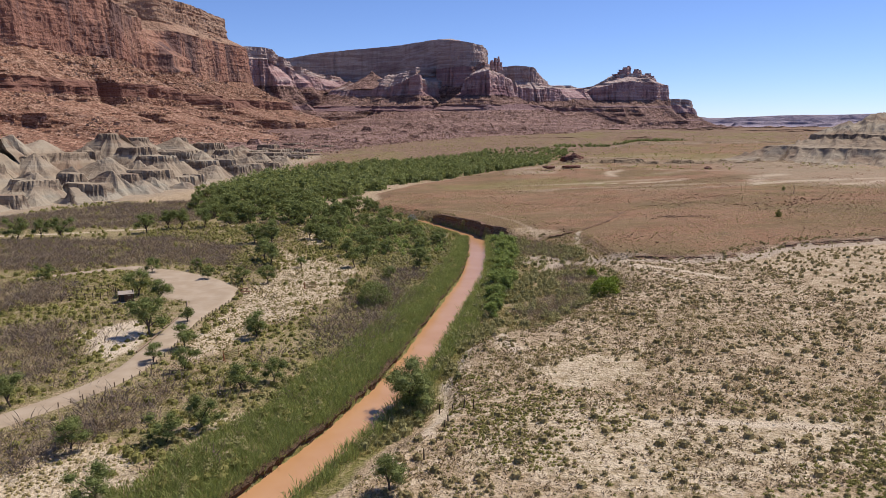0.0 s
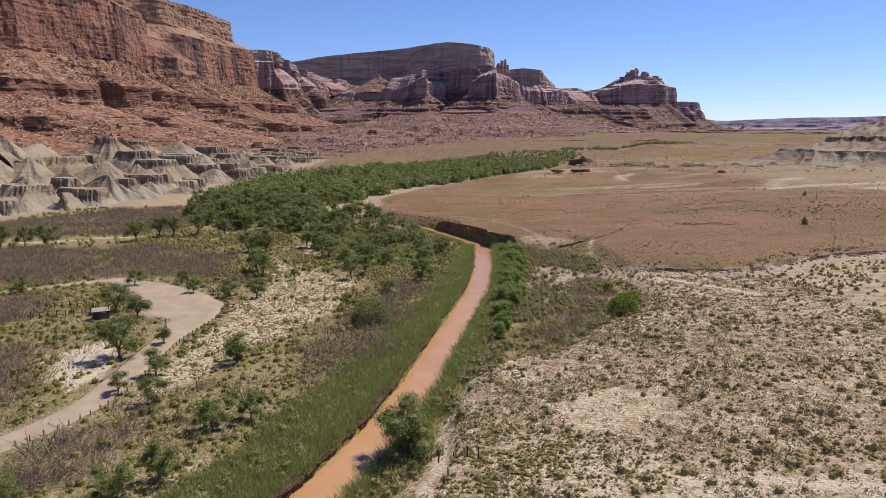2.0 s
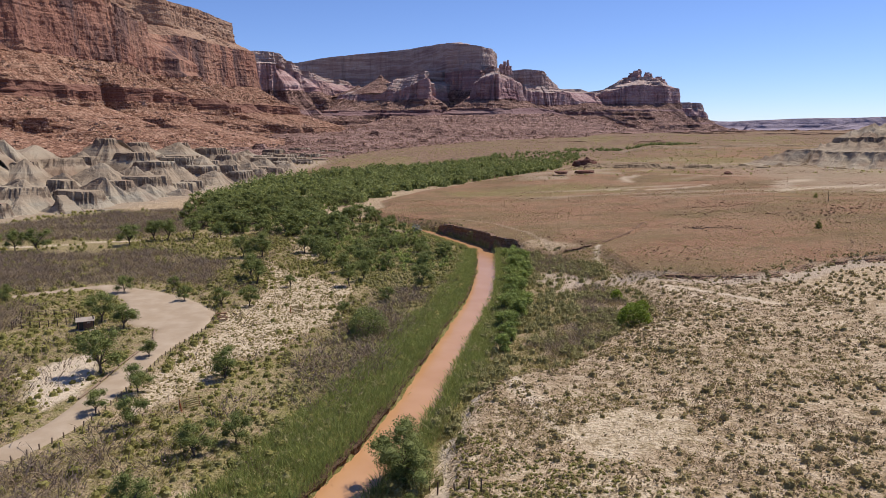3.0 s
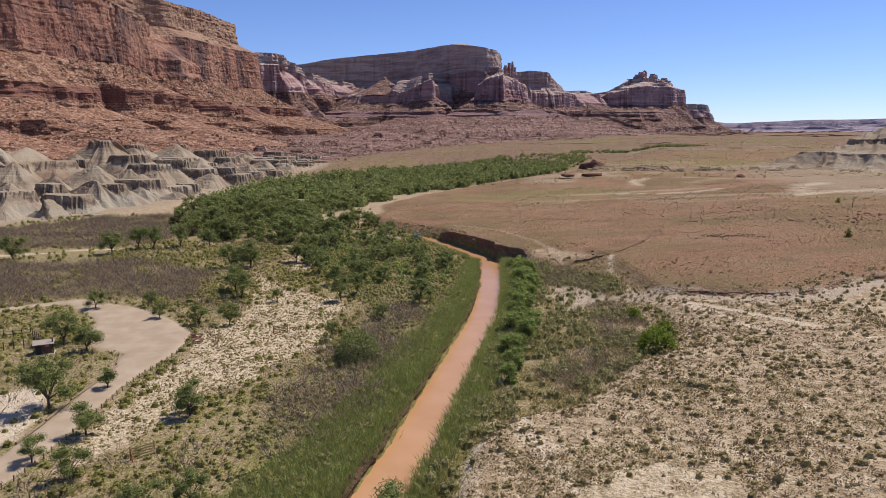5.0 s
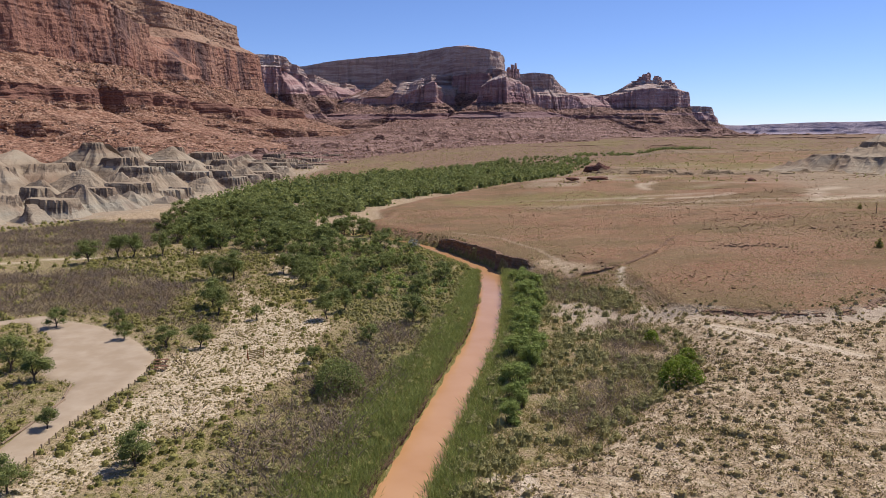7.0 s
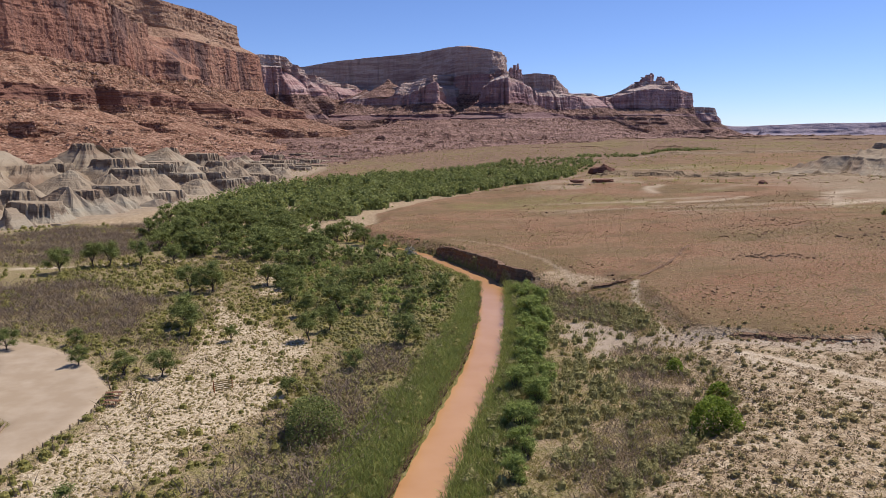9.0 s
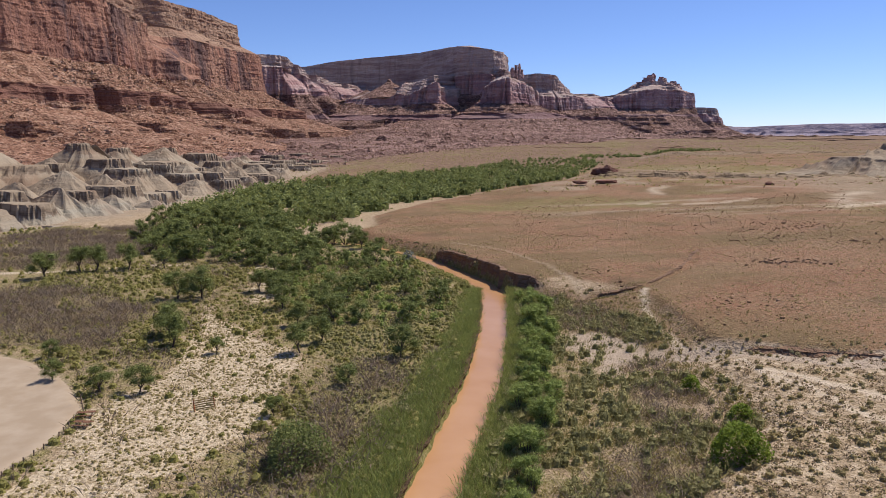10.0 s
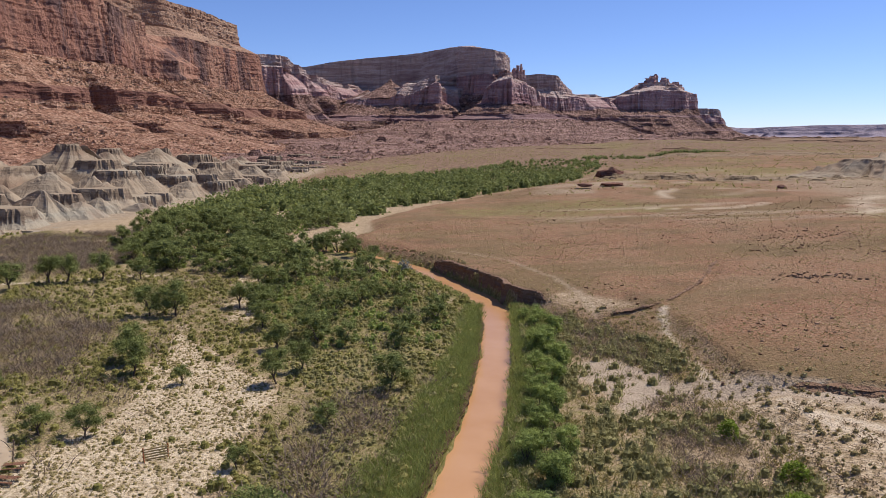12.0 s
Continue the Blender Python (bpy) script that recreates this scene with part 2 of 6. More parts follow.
MAT["bench"] = rock_mat("sandstone_ledge", [(0.25, (0.16, 0.076, 0.06)), (0.5, (0.225, 0.112, 0.08)), (0.75, (0.26, 0.15, 0.108))], streaks=0.5, bed=0.25)
# Far rock: distance haze mixed into the base colours as a mauve shift.
MAT["far_cliff"] = rock_mat("hazed_sandstone_cliff", [(0.3, (0.255, 0.144, 0.148)), (0.44, (0.384, 0.231, 0.217)), (0.52, (0.478, 0.340, 0.314)), (0.58, (0.341, 0.207, 0.205)), (0.7, (0.437, 0.301, 0.274))], streak=(0.12, 0.075, 0.078), bed=0.022, streaks=0.85, flat=0.1, fine=0.3)
MAT["far_talus"] = rock_mat("hazed_brown_talus", [(0.25, (0.175, 0.098, 0.078)), (0.5, (0.234, 0.135, 0.106)), (0.75, (0.287, 0.180, 0.143))], streaks=0.25, bed=0.12, speck=0.8, grain=0.6, fine=0.4)
MAT["far_cap"] = rock_mat("hazed_cap_sandstone", [(0.28, (0.241, 0.149, 0.138)), (0.42, (0.356, 0.246, 0.216)), (0.52, (0.503, 0.405, 0.353)), (0.6, (0.314, 0.212, 0.191)), (0.72, (0.483, 0.394, 0.347))], streaks=0.35, bed=0.05, flat=0.4, fine=0.22)
MAT["far_ledge"] = rock_mat("hazed_ledge_sandstone", [(0.3, (0.158, 0.089, 0.091)), (0.5, (0.206, 0.126, 0.123)), (0.62, (0.298, 0.202, 0.187)), (0.75, (0.192, 0.116, 0.113))], streaks=0.4, bed=0.16, flat=0.8)
# Horizon rock: pale blue haze painted straight into the colour.
MAT["plateau"] = rock_mat("haze_tinted_plateau", [(0.3, (0.31, 0.27, 0.33)), (0.7, (0.38, 0.32, 0.36))], streak=(0.27, 0.24, 0.30), streaks=0.2, bed=0.1)
_c = Mat("tan_badland_clay", 0.95, 0.1)
_cc = _c.ramp(_c.noise(1.0, 4, (0.006, 0.006, 0.11), 0.55), [(0.32, (0.235, 0.18, 0.125)), (0.46, (0.30, 0.24, 0.17)), (0.58, (0.335, 0.285, 0.21)), (0.72, (0.30, 0.275, 0.215))])
_cc = _c.mix(_c.math("MULTIPLY", _c.grey(_c.noise(0.05, 4), 0.52, 0.66), 0.5), _cc, (0.22, 0.138, 0.092))
_cc = _c.mix(_c.math("MULTIPLY", _c.grey(_c.noise(0.8, 4, rough=0.7), 0.55, 0.68), 0.45), _cc, (0.22, 0.16, 0.11))
# Ledge faces go dark brown: rock tone with their shade in the colour.
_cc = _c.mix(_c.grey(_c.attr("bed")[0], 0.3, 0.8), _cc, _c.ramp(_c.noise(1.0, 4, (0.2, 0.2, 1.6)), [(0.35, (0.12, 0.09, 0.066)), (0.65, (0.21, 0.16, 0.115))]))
_c.colour(_cc).bump(_c.math("ADD", _c.noise(0.7, 5, rough=0.65), _c.noise(1.0, 3, (0.05, 0.05, 0.8))), 0.6, 0.8)
MAT["clay"] = _c.m
_w = Mat("muddy_water", 0.24, 0.2)
_w.colour(_w.ramp(_w.noise(0.12, 3), [(0.35, (0.42, 0.228, 0.105)), (0.65, (0.46, 0.262, 0.132))])).bump(_w.noise(1.6, 3, (1, 0.6, 1)), 0.12, 0.05)
MAT["water"] = _w.m
_r = Mat("gravel_road", 0.95, 0.1)
_r.colour(_r.mix(_r.grey(_r.noise(0.25, 5), 0.4, 0.7), (0.33, 0.258, 0.18), (0.40, 0.325, 0.24))).bump(_r.noise(4, 4), 0.4, 0.05)
MAT["road"] = _r.m
MAT["earth"] = rock_mat("red_bank_earth", [(0.3, (0.18, 0.108, 0.07)), (0.6, (0.235, 0.15, 0.098)), (0.8, (0.27, 0.185, 0.125))], streaks=0.2, bed=1.2)
MAT["boulder"] = rock_mat("fallen_sandstone", [(0.3, (0.34, 0.195, 0.128)), (0.55, (0.44, 0.285, 0.19)), (0.75, (0.52, 0.38, 0.275))], streaks=0.1)
MAT["wet_earth"] = rock_mat("damp_bank_earth", [(0.3, (0.065, 0.04, 0.024)), (0.6, (0.11, 0.068, 0.04)), (0.8, (0.16, 0.105, 0.06))], streaks=0.2, bed=1.6)
MAT["bank_clay"] = rock_mat("tan_bank_clay", [(0.25, (0.2, 0.142, 0.082)), (0.5, (0.25, 0.182, 0.112)), (0.75, (0.31, 0.238, 0.155))], streak=(0.17, 0.11, 0.07), streaks=0.2, bed=0.25)
MAT["stone"] = rock_mat("brown_loose_stone", [(0.3, (0.19, 0.105, 0.062)), (0.55, (0.27, 0.16, 0.098)), (0.75, (0.36, 0.245, 0.16))], streaks=0.1)
MAT["sage"] = leaf_mat("sagebrush_leaf", (0.29, 0.238, 0.1), (0.52, 0.425, 0.21), trans=0.35)
MAT["drygrass"] = leaf_mat("dry_grass", (0.25, 0.215, 0.07), (0.46, 0.385, 0.165), trans=0.4)
MAT["reed"] = leaf_mat("reed_leaf", (0.185, 0.225, 0.058), (0.4, 0.43, 0.14), trans=0.45)
MAT["tamarisk"] = leaf_mat("tamarisk_twig", (0.165, 0.128, 0.098), (0.285, 0.222, 0.17), dry=(0.29, 0.215, 0.125), trans=0.35)
MAT["sagegreen"] = leaf_mat("grey_green_scrub", (0.215, 0.205, 0.078), (0.455, 0.415, 0.182), trans=0.35)
MAT["drytuft"] = leaf_mat("rusty_dry_tuft", (0.2, 0.145, 0.08), (0.38, 0.29, 0.175), trans=0.3)
MAT["willow"] = leaf_mat("shrub_leaf", (0.2, 0.195, 0.052), (0.43, 0.39, 0.13), trans=0.4)
MAT["leaf"] = leaf_mat("cottonwood_leaf", (0.125, 0.155, 0.045), (0.32, 0.355, 0.118), trans=0.4)
MAT["poplar"] = leaf_mat("young_leaf", (0.175, 0.235, 0.06), (0.41, 0.475, 0.14), trans=0.45)
MAT["brightleaf"] = leaf_mat("fresh_green_leaf", (0.13, 0.19, 0.02), (0.30, 0.38, 0.06), trans=0.45)
_k = Mat("bark", 0.95, 0.1)
_k.colour(_k.ramp(_k.noise(6, 4, (1, 1, 0.2)), [(0.3, (0.06, 0.045, 0.035)), (0.7, (0.16, 0.125, 0.10))])).bump(_k.noise(8, 3, (1, 1, 0.2)), 0.6, 0.05)
MAT["bark"] = _k.m

# ---- plan of the valley floor ----
RIVER = [(-75, -120), (-60, -50), (-46, 0), (-34, 40), (-27, 57), (-20.1, 75.2), (-13, 93), (-8.5, 108), (-4.5, 125), (-1, 145), (3.6, 171), (5.5, 181), (7.1, 190), (8.9, 205), (10.5, 222),
         (11.9, 247), (12.6, 262), (9.3, 276), (4.5, 287), (-1.8, 301), (-9.5, 318), (-18, 330), (-28, 342), (-38, 352), (-60, 362), (-95, 370), (-150, 383), (-190, 400)]
TERRACE = [(121, 742), (95, 674), (23, 582), (-19, 512), (-41, 440), (-33, 398), (-41, 372), (-35, 355), (-26, 346.5), (-16, 334), (-7, 321), (1.5, 305), (7.5, 291), (12.6, 280),
           (16.3, 266), (22, 259), (26, 252), (34, 241), (41, 221), (42, 201), (46, 195), (54, 193), (62, 189), (69, 186), (78, 187.5), (88, 195.5), (97, 198), (124, 199),
           (220, 190), (400, 150), (4800, 0), (4800, 6500), (600, 6500), (400, 2600), (300, 1200), (180, 820)]
BENCH = [(-38, 20), (-14, 70), (-6.5, 83), (0.3, 95), (1.2, 105), (4.5, 123), (9, 130), (19, 134), (35, 156), (42, 165), (44, 178), (43, 192), (48, 200), (60, 204), (124, 206), (4800, 60), (4800, -4800), (-70, -4800)]
FOOT = [(-228, 150), (-218, 300), (-211, 379), (-197, 402), (-181, 443), (-178, 518), (-164, 606), (-158, 760), (-160, 930), (-80, 1218)]


def land(x, y):
    """Height of the ground."""
    x, y = np.asarray(x, float), np.asarray(y, float)
    low = 0.28 * fbm(x / 14, y / 14, 3, 3) + 0.012 * np.clip(-x - 70, 0, 200)
    low = low + np.where(x > 8, 0.3 + 0.03 * np.clip(x - 10, 0, 40), 0) * sstep(120, 150, y)
    low = low + 0.02 * np.clip(y - 560, 0, 1500)
    wob = 1.6 * fbm(x / 7, y / 7, 3, 5)
    zb = 1.8 + 0.05 * np.clip(x, -10, 150) * np.exp(-np.clip(y - 250, 0, 9e3) / 500)
    bench = zb + 0.12 * fbm(x / 10, y / 10, 3, 8)
    soft = 2.2 + 5.0 * sstep(14, 34, x)
    h = low + (bench - low) * sstep(-soft, soft, signed(BENCH, x, y) + wob)
    terr = np.maximum(zb + 1.3, 2.7) + np.clip(0.02 * (y - 450), 0, 30) + (0.9 + 1.6 * sstep(380, 520, y)) * fbm(x / 45, y / 45, 4, 11) * sstep(4, 60, x + y - 240) + 0.12 * fbm(x / 4, y / 4, 3, 12)
    d = signed(TERRACE, x, y) + wob * 0.7
    width = 1.0 + 0.8 * sstep(30, 60, x) + 15 * sstep(22, 32, x) * (1 - sstep(43, 50, x)) * sstep(185, 205, y) + 30 * sstep(395, 560, y) + 5 * (1 - sstep(-4, 4, x)) * sstep(292, 304, y)
    h = h + (terr - h) * sstep(-0.5 * width, width, d)
    # shallow gully that crosses the terrace, and the dry wash below it
    dg, _ = near(GULLY, x, y)
    h = h - (0.7 - 0.4 * sstep(262, 305, y)) * (1 - sstep(0.6, 1.9, dg + 0.25 * wob))
    # river channel
    dr, _ = near(RIVER, x, y)
    half = 3.05 + 0.6 * sstep(240, 262, y) - 0.5 * sstep(290, 330, y)
    bank = dr - half + 0.35 * fbm(x / 2.5, y / 2.5, 2, 21)
    h = np.where(bank < 3.0, h + (-2.2 - h) * (1 - sstep(-0.6, 0.45, bank)), h)
    return h


GULLY = [(32, 243.5), (40, 242.6), (47.3, 243.2), (53, 251), (60.7, 261.4), (67, 274), (74, 289), (82, 300), (93, 314)]
PATHS = [[(1, 328), (11.7, 315), (18.8, 304), (27.8, 276.5), (32, 258), (33.2, 244)], [(46.5, 243), (44, 234.5), (43, 228), (42.3, 220), (41.8, 215), (42.8, 210), (42.6, 205), (43, 199)], [(48.5, 190), (49.2, 185), (50.4, 179.5), (53.6, 175.3), (53.5, 169.6), (58, 160)],
         [(7.3, 133), (5.5, 127.4), (3.6, 120.4), (2.2, 114.2), (1.1, 108.8), (-0.1, 103.2), (0.3, 99.2), (-0.6, 94.5), (-2, 86)], [(9.5, 133), (10, 126.3), (11.1, 121.7), (14, 108)],
         [(26.4, 85.7), (29.1, 85.9), (35.7, 84.1), (42.7, 82.5), (47.9, 80.8)], [(50.5, 184.7), (56, 177.5), (60.5, 171), (66, 163)]]
ROAD = [(-80, 70), (-62, 95), (-57.5, 102.5), (-54.3, 109), (-52.6, 118), (-53.2, 130), (-54.2, 143), (-55.0, 152)]
PAD = [(-57, 150), (-58.4, 160), (-59.6, 166), (-66, 168.5), (-73, 178), (-76, 188), (-80.5, 195), (-92, 206), (-101, 200), (-112, 190), (-113, 192.5), (-101, 204), (-91, 210.5), (-83, 206), (-73.5, 201.5),
       (-66, 196), (-59, 188), (-52.5, 179.2), (-50.4, 168), (-51.2, 159), (-52.2, 148)]
WASH = [(23.8, 215.5), (29.9, 217.7), (33.3, 214), (36.5, 210.5), (38, 205), (43.5, 201), (50, 196.5), (57, 191.5), (66, 187.5), (70, 187), (82, 190), (96, 199), (130, 200), (130, 194), (96, 192), (80, 182), (64, 182), (56, 187), (48, 192), (41, 195), (36.1, 200), (30.5, 193.3), (27.8, 190.8), (27.4, 197.3), (25.6, 204.6), (23.3, 208.5)]
WHITE = [(-73, 140), (-66, 150), (-58, 139), (-57, 128), (-59, 120), (-66, 128)]
SANDS = [[(-56, 245), (-48.6, 232), (-37, 218), (-23, 203), (-25, 186), (-24, 170), (-30, 155), (-38, 140), (-44, 118), (-49, 122), (-48, 142), (-47, 165), (-50, 178), (-46, 192), (-47, 205)],
         [(-62, 300), (-52, 300), (-40, 255), (-47, 248)], [(14, 108), (21, 113), (30, 112.5), (32, 104), (24, 98.5), (16.5, 100)], [(6, 92), (20, 96), (26, 88), (60, 82), (60, 70), (20, 68), (2, 78)],
         [(-52, 84), (-44, 88), (-33, 76), (-40, 66), (-52, 70)], [(-36, 92), (-30, 97), (-22, 92), (-28, 80)]]
DENSE = [(-48, 300), (-40, 250), (-34, 225), (-20, 206), (-18, 190), (-22, 165), (-26, 140), (-28, 110), (-40, 85), (-28, 78), (-20, 95), (-8, 140), (0, 190), (6, 240), (4, 262), (-10, 290), (-30, 328)]
SLOPE = [(24, 256), (34, 246), (46, 244), (46, 205), (42, 200), (34, 225)]
GREENS = [[(-120, 190), (-75, 168), (-66, 140), (-75, 110), (-66, 104), (-100, 95), (-140, 160)], [(-60, 300), (-35, 330), (-2, 262), (2, 230), (-8, 160), (-16, 120), (-30, 88), (-40, 70), (-22, 60), (-18, 80), (2, 160), (10, 262), (-45, 365), (-150, 400), (-150, 330), (-80, 300)],
          [(24, 256), (34, 246), (46, 244), (46, 212), (44, 198), (36, 200), (30, 225)],
          [(8, 130), (19, 136), (34, 157), (38, 175), (30, 190), (24, 210), (22, 250), (12, 250), (8, 200), (4, 150), (0, 120)]]


FLAT = [(-260, 40), (-40, 20), (-30, 40), (-19, 75), (-12, 93), (-4, 125), (2, 165), (9, 215), (11, 258), (2, 290), (-20, 332), (-45, 370), (-170, 400), (-215, 380)]


SALT = [([(114, 486), (119, 515), (132, 533), (141, 538)], 4.0), ([(96, 441), (112, 428), (129, 427), (151, 444)], 2.5), ([(165, 393), (200, 413), (234, 430), (268, 436)], 7.0), ([(217, 386), (254, 413)], 4.0), ([(180, 416), (203, 461), (223, 478)], 5.0)]


def zones(x, y):
    jx, jy = x + 3.0 * fbm(x / 6, y / 6, 3, 31), y + 3.0 * fbm(x / 6 + 50, y / 6, 3, 32)
    red = sstep(-0.6, 1.4, signed(TERRACE, x, y) + 0.8 * fbm(x / 3, y / 3, 2, 33) - 9 * sstep(22, 32, x) * (1 - sstep(43, 50, x)) * sstep(185, 205, y))
    red = np.maximum(red, sstep(500, 640, y) * 0.9)
    red = np.maximum(red, 0.75 * sstep(-5, 3, signed(SLOPE, jx, jy)))
    sand = np.zeros(x.shape)
    for s in SANDS:
        sand = np.maximum(sand, sstep(-2.5, 2.5, signed(s, jx, jy)))
    sand = np.maximum(sand, 0.42 * inside(BENCH, x, y))
    wash = sstep(-1, 0.8, signed(WASH, jx * 0.25 + x * 0.75, jy * 0.25 + y * 0.75)) * (1 - 0.6 * red)
    green = np.zeros(x.shape)
    for s in GREENS:
        green = np.maximum(green, 0.52 * sstep(-4, 4, signed(s, jx, jy)))
    green = np.maximum(green, 0.66 * sstep(-3, 3, signed(DENSE, jx, jy)))
    dr, _ = near(RIVER, x, y)
    green = np.maximum(green, 0.85 * (1 - sstep(7, 10, dr + 2 * fbm(x / 5, y / 5, 2, 37))))
    green = np.maximum(green, 0.57 * sstep(-6, 6, signed(FLAT, jx, jy)))
    green = green * (1 - red) * (1 - 0.85 * sand) * (1 - wash)
    meadow = sstep(-0.1, 0.3, fbm(x / 60, y / 90, 3, 41)) * red * (0.2 + 0.36 * sstep(300, 400, y))
    path = np.zeros(x.shape)
    for k, p in enumerate(PATHS):
        d, _ = near(p, x + 1.2 * fbm(x / 4, y / 4, 2, 44), y)
        path = np.maximum(path, (0.28 if k == 0 else 0.9) * (1 - sstep(0.4, 1.3 if k > 2 else 1.0, d)))
    path = np.maximum(path, sstep(-0.8, 0.8, signed(WHITE, jx, jy)))
    path = np.maximum(path, 0.55 * sstep(-2, 2, signed([(-153, 364), (-146, 374), (-135, 391), (-125, 379), (-135, 359), (-146, 352)], jx, jy)))
    dg, _ = near(GULLY, x + 0.8 * fbm(x / 3, y / 3, 2, 46), y)
    path = path * sstep(0.5, 2.0, dg)
    d, _ = near([(-170, 270), (-145, 275), (-132, 286), (-115, 290.6), (-99, 298), (-85, 303)], jx, jy)
    path = np.maximum(path, 0.8 * (1 - sstep(0.6, 2.2, d)))
    streak = sstep(0.14, 0.3, fbm(x / 55, y / 14, 3, 51)) * sstep(320, 420, y) * (1 - sstep(640, 800, y)) * red * sstep(20, 80, x)
    dfoot, _ = near(FOOT, x, y)
    clay = np.maximum(0.75 * streak, (1 - sstep(6, 22, dfoot + 6 * fbm(x / 12, y / 12, 2, 53))) * (y < 900))
    for line, wide in SALT:
        d, _ = near(line, jx, jy)
        path = np.maximum(path, 0.6 * (1 - sstep(0.4 * wide, wide, d + 0.5 * wide * fbm(x / 5, y / 5, 3, 58))))
    clay = np.maximum(clay, 0.6 * sstep(-30, 20, signed([(200, 380), (210, 560), (300, 640), (900, 600), (900, 200), (260, 330)], jx, jy)))
    pad = 0.85 * sstep(-1.0, 0.6, signed(PAD, x, y))
    red = np.maximum(red, 0.9 * (1 - sstep(3.9, 4.6, dr)))
    return np.stack([red, np.maximum(green, meadow), sand], 1), np.stack([path, clay, np.maximum(wash, pad)], 1)


def graded(lo, hi, step, a, b, grow):
    """Grid lines: even steps from lo to hi, growing outwards to a and b."""
    mid = list(np.arange(lo, hi + step / 2, step))
    up, s, v = [], step, mid[-1]
    while v < b:
        s *= grow
        v += s
        up.append(v)
    dn, s, v = [], step, mid[0]
    while v > a:
        s *= grow
        v -= s
        dn.append(v)
    return np.array(dn[::-1] + mid + up)


def build_ground():
    gx, gy = graded(-60, 58, 1.0, -6000, 6000, 1.06), graded(76, 300, 1.0, -6000, 6000, 1.05)
    X, Y = np.meshgrid(gx, gy)
    x, y = X.ravel(), Y.ravel()
    z = land(x, y)
    me = raw_mesh("ground", np.stack([x, y, z], 1), grid_faces(len(gy), len(gx)), True)
    za, zb = zones(x, y)
    add_attr(me, "zone", za)
    add_attr(me, "zone2", zb)
    far = sstep(620, 1000, y + 160 * fbm(x / 90, y / 130, 3, 55)) * sstep(-200, 60, 0.42 * (y - 500) - x + 90 * fbm(x / 80, y / 80, 2, 56))
    far = np.maximum(far, 0.85 * sstep(880, 1350, y + 120 * fbm(x / 150, y / 150, 3, 57)))
    add_attr(me, "rubble", np.stack([far, far, far], 1))
    tagged(mesh_object("ground", me, MAT["ground"]), "pale sandy and red desert valley floor with worn paths", "ground", kind="structure")


def ribbon(line, half, step=1.0):
    """Points left and right of a smoothed polyline."""
    p = np.array(line, float)
    s = np.concatenate([[0], np.cumsum(np.hypot(*np.diff(p, axis=0).T))])
    q = np.arange(0, s[-1], step)
    k = np.exp(-0.5 * (np.arange(-8, 9) * step / 4.0) ** 2)
    k /= k.sum()
    c = np.stack([np.convolve(np.pad(np.interp(q, s, p[:, i]), 8, mode="edge"), k, "valid") for i in (0, 1)], 1)
    d = np.gradient(c, axis=0)
    n = np.stack([-d[:, 1], d[:, 0]], 1) / np.hypot(*d.T)[:, None]
    return c, n


def build_water():
    c, n = ribbon(RIVER, 0, 2.0)
    off = np.linspace(-6.0, 6.0, 7)
    v = c[:, None, :] + n[:, None, :] * off[None, :, None]
    z = np.full(v.shape[:2], -1.0)
    co = np.concatenate([v, z[:, :, None]], 2).reshape(-1, 3)
    ob = mesh_object("river_water", raw_mesh("river_water", co, grid_faces(len(c), len(off))[:, ::-1], True), MAT["water"])
    tagged(ob, "opaque orange-brown muddy river water", "river", kind="structure")


def build_banks():
    """Low undercut earth faces at the water's edge, bitten unevenly."""
    c, n = ribbon(RIVER, 0, 0.7)
    for sign, name in ((1, "bank_edge"),):
        keep = (c[:, 1] > 40) & (c[:, 1] < 258)
        p, m, q = c[keep], n[keep] * sign, np.arange(keep.sum()) * 0.7
        half = 3.05 + 0.6 * sstep(240, 262, p[:, 1])
        bite = 0.45 * fbm(q / 6, 0 * q, 3, 165 + sign) + 0.35 * np.abs(vnoise(q / 1.5, 0 * q, 167 + sign))
        rows = []
        for o, z in ((0.10, -1.3), (-0.05, -0.95), (-0.05, -0.55), (-0.25, -0.2), (-0.32, 0.0), (0.1, 0.16), (1.0, 0.10), (1.8, -0.35)):
            off = half + o + bite + 0.12 * vnoise(q / 0.9, 0 * q + 5 * z, 169)
            rows.append(np.stack([p[:, 0] + m[:, 0] * off, p[:, 1] + m[:, 1] * off, z + 0.12 * vnoise(q / 2.2, 0 * q + z, 170)], 1))
        ob = mesh_object(name, raw_mesh(name, np.concatenate(rows), grid_faces(len(rows), len(p))), MAT["wet_earth"])
        tagged(ob, "dark damp undercut earth edge of the river bank", "river bank", kind="structure")


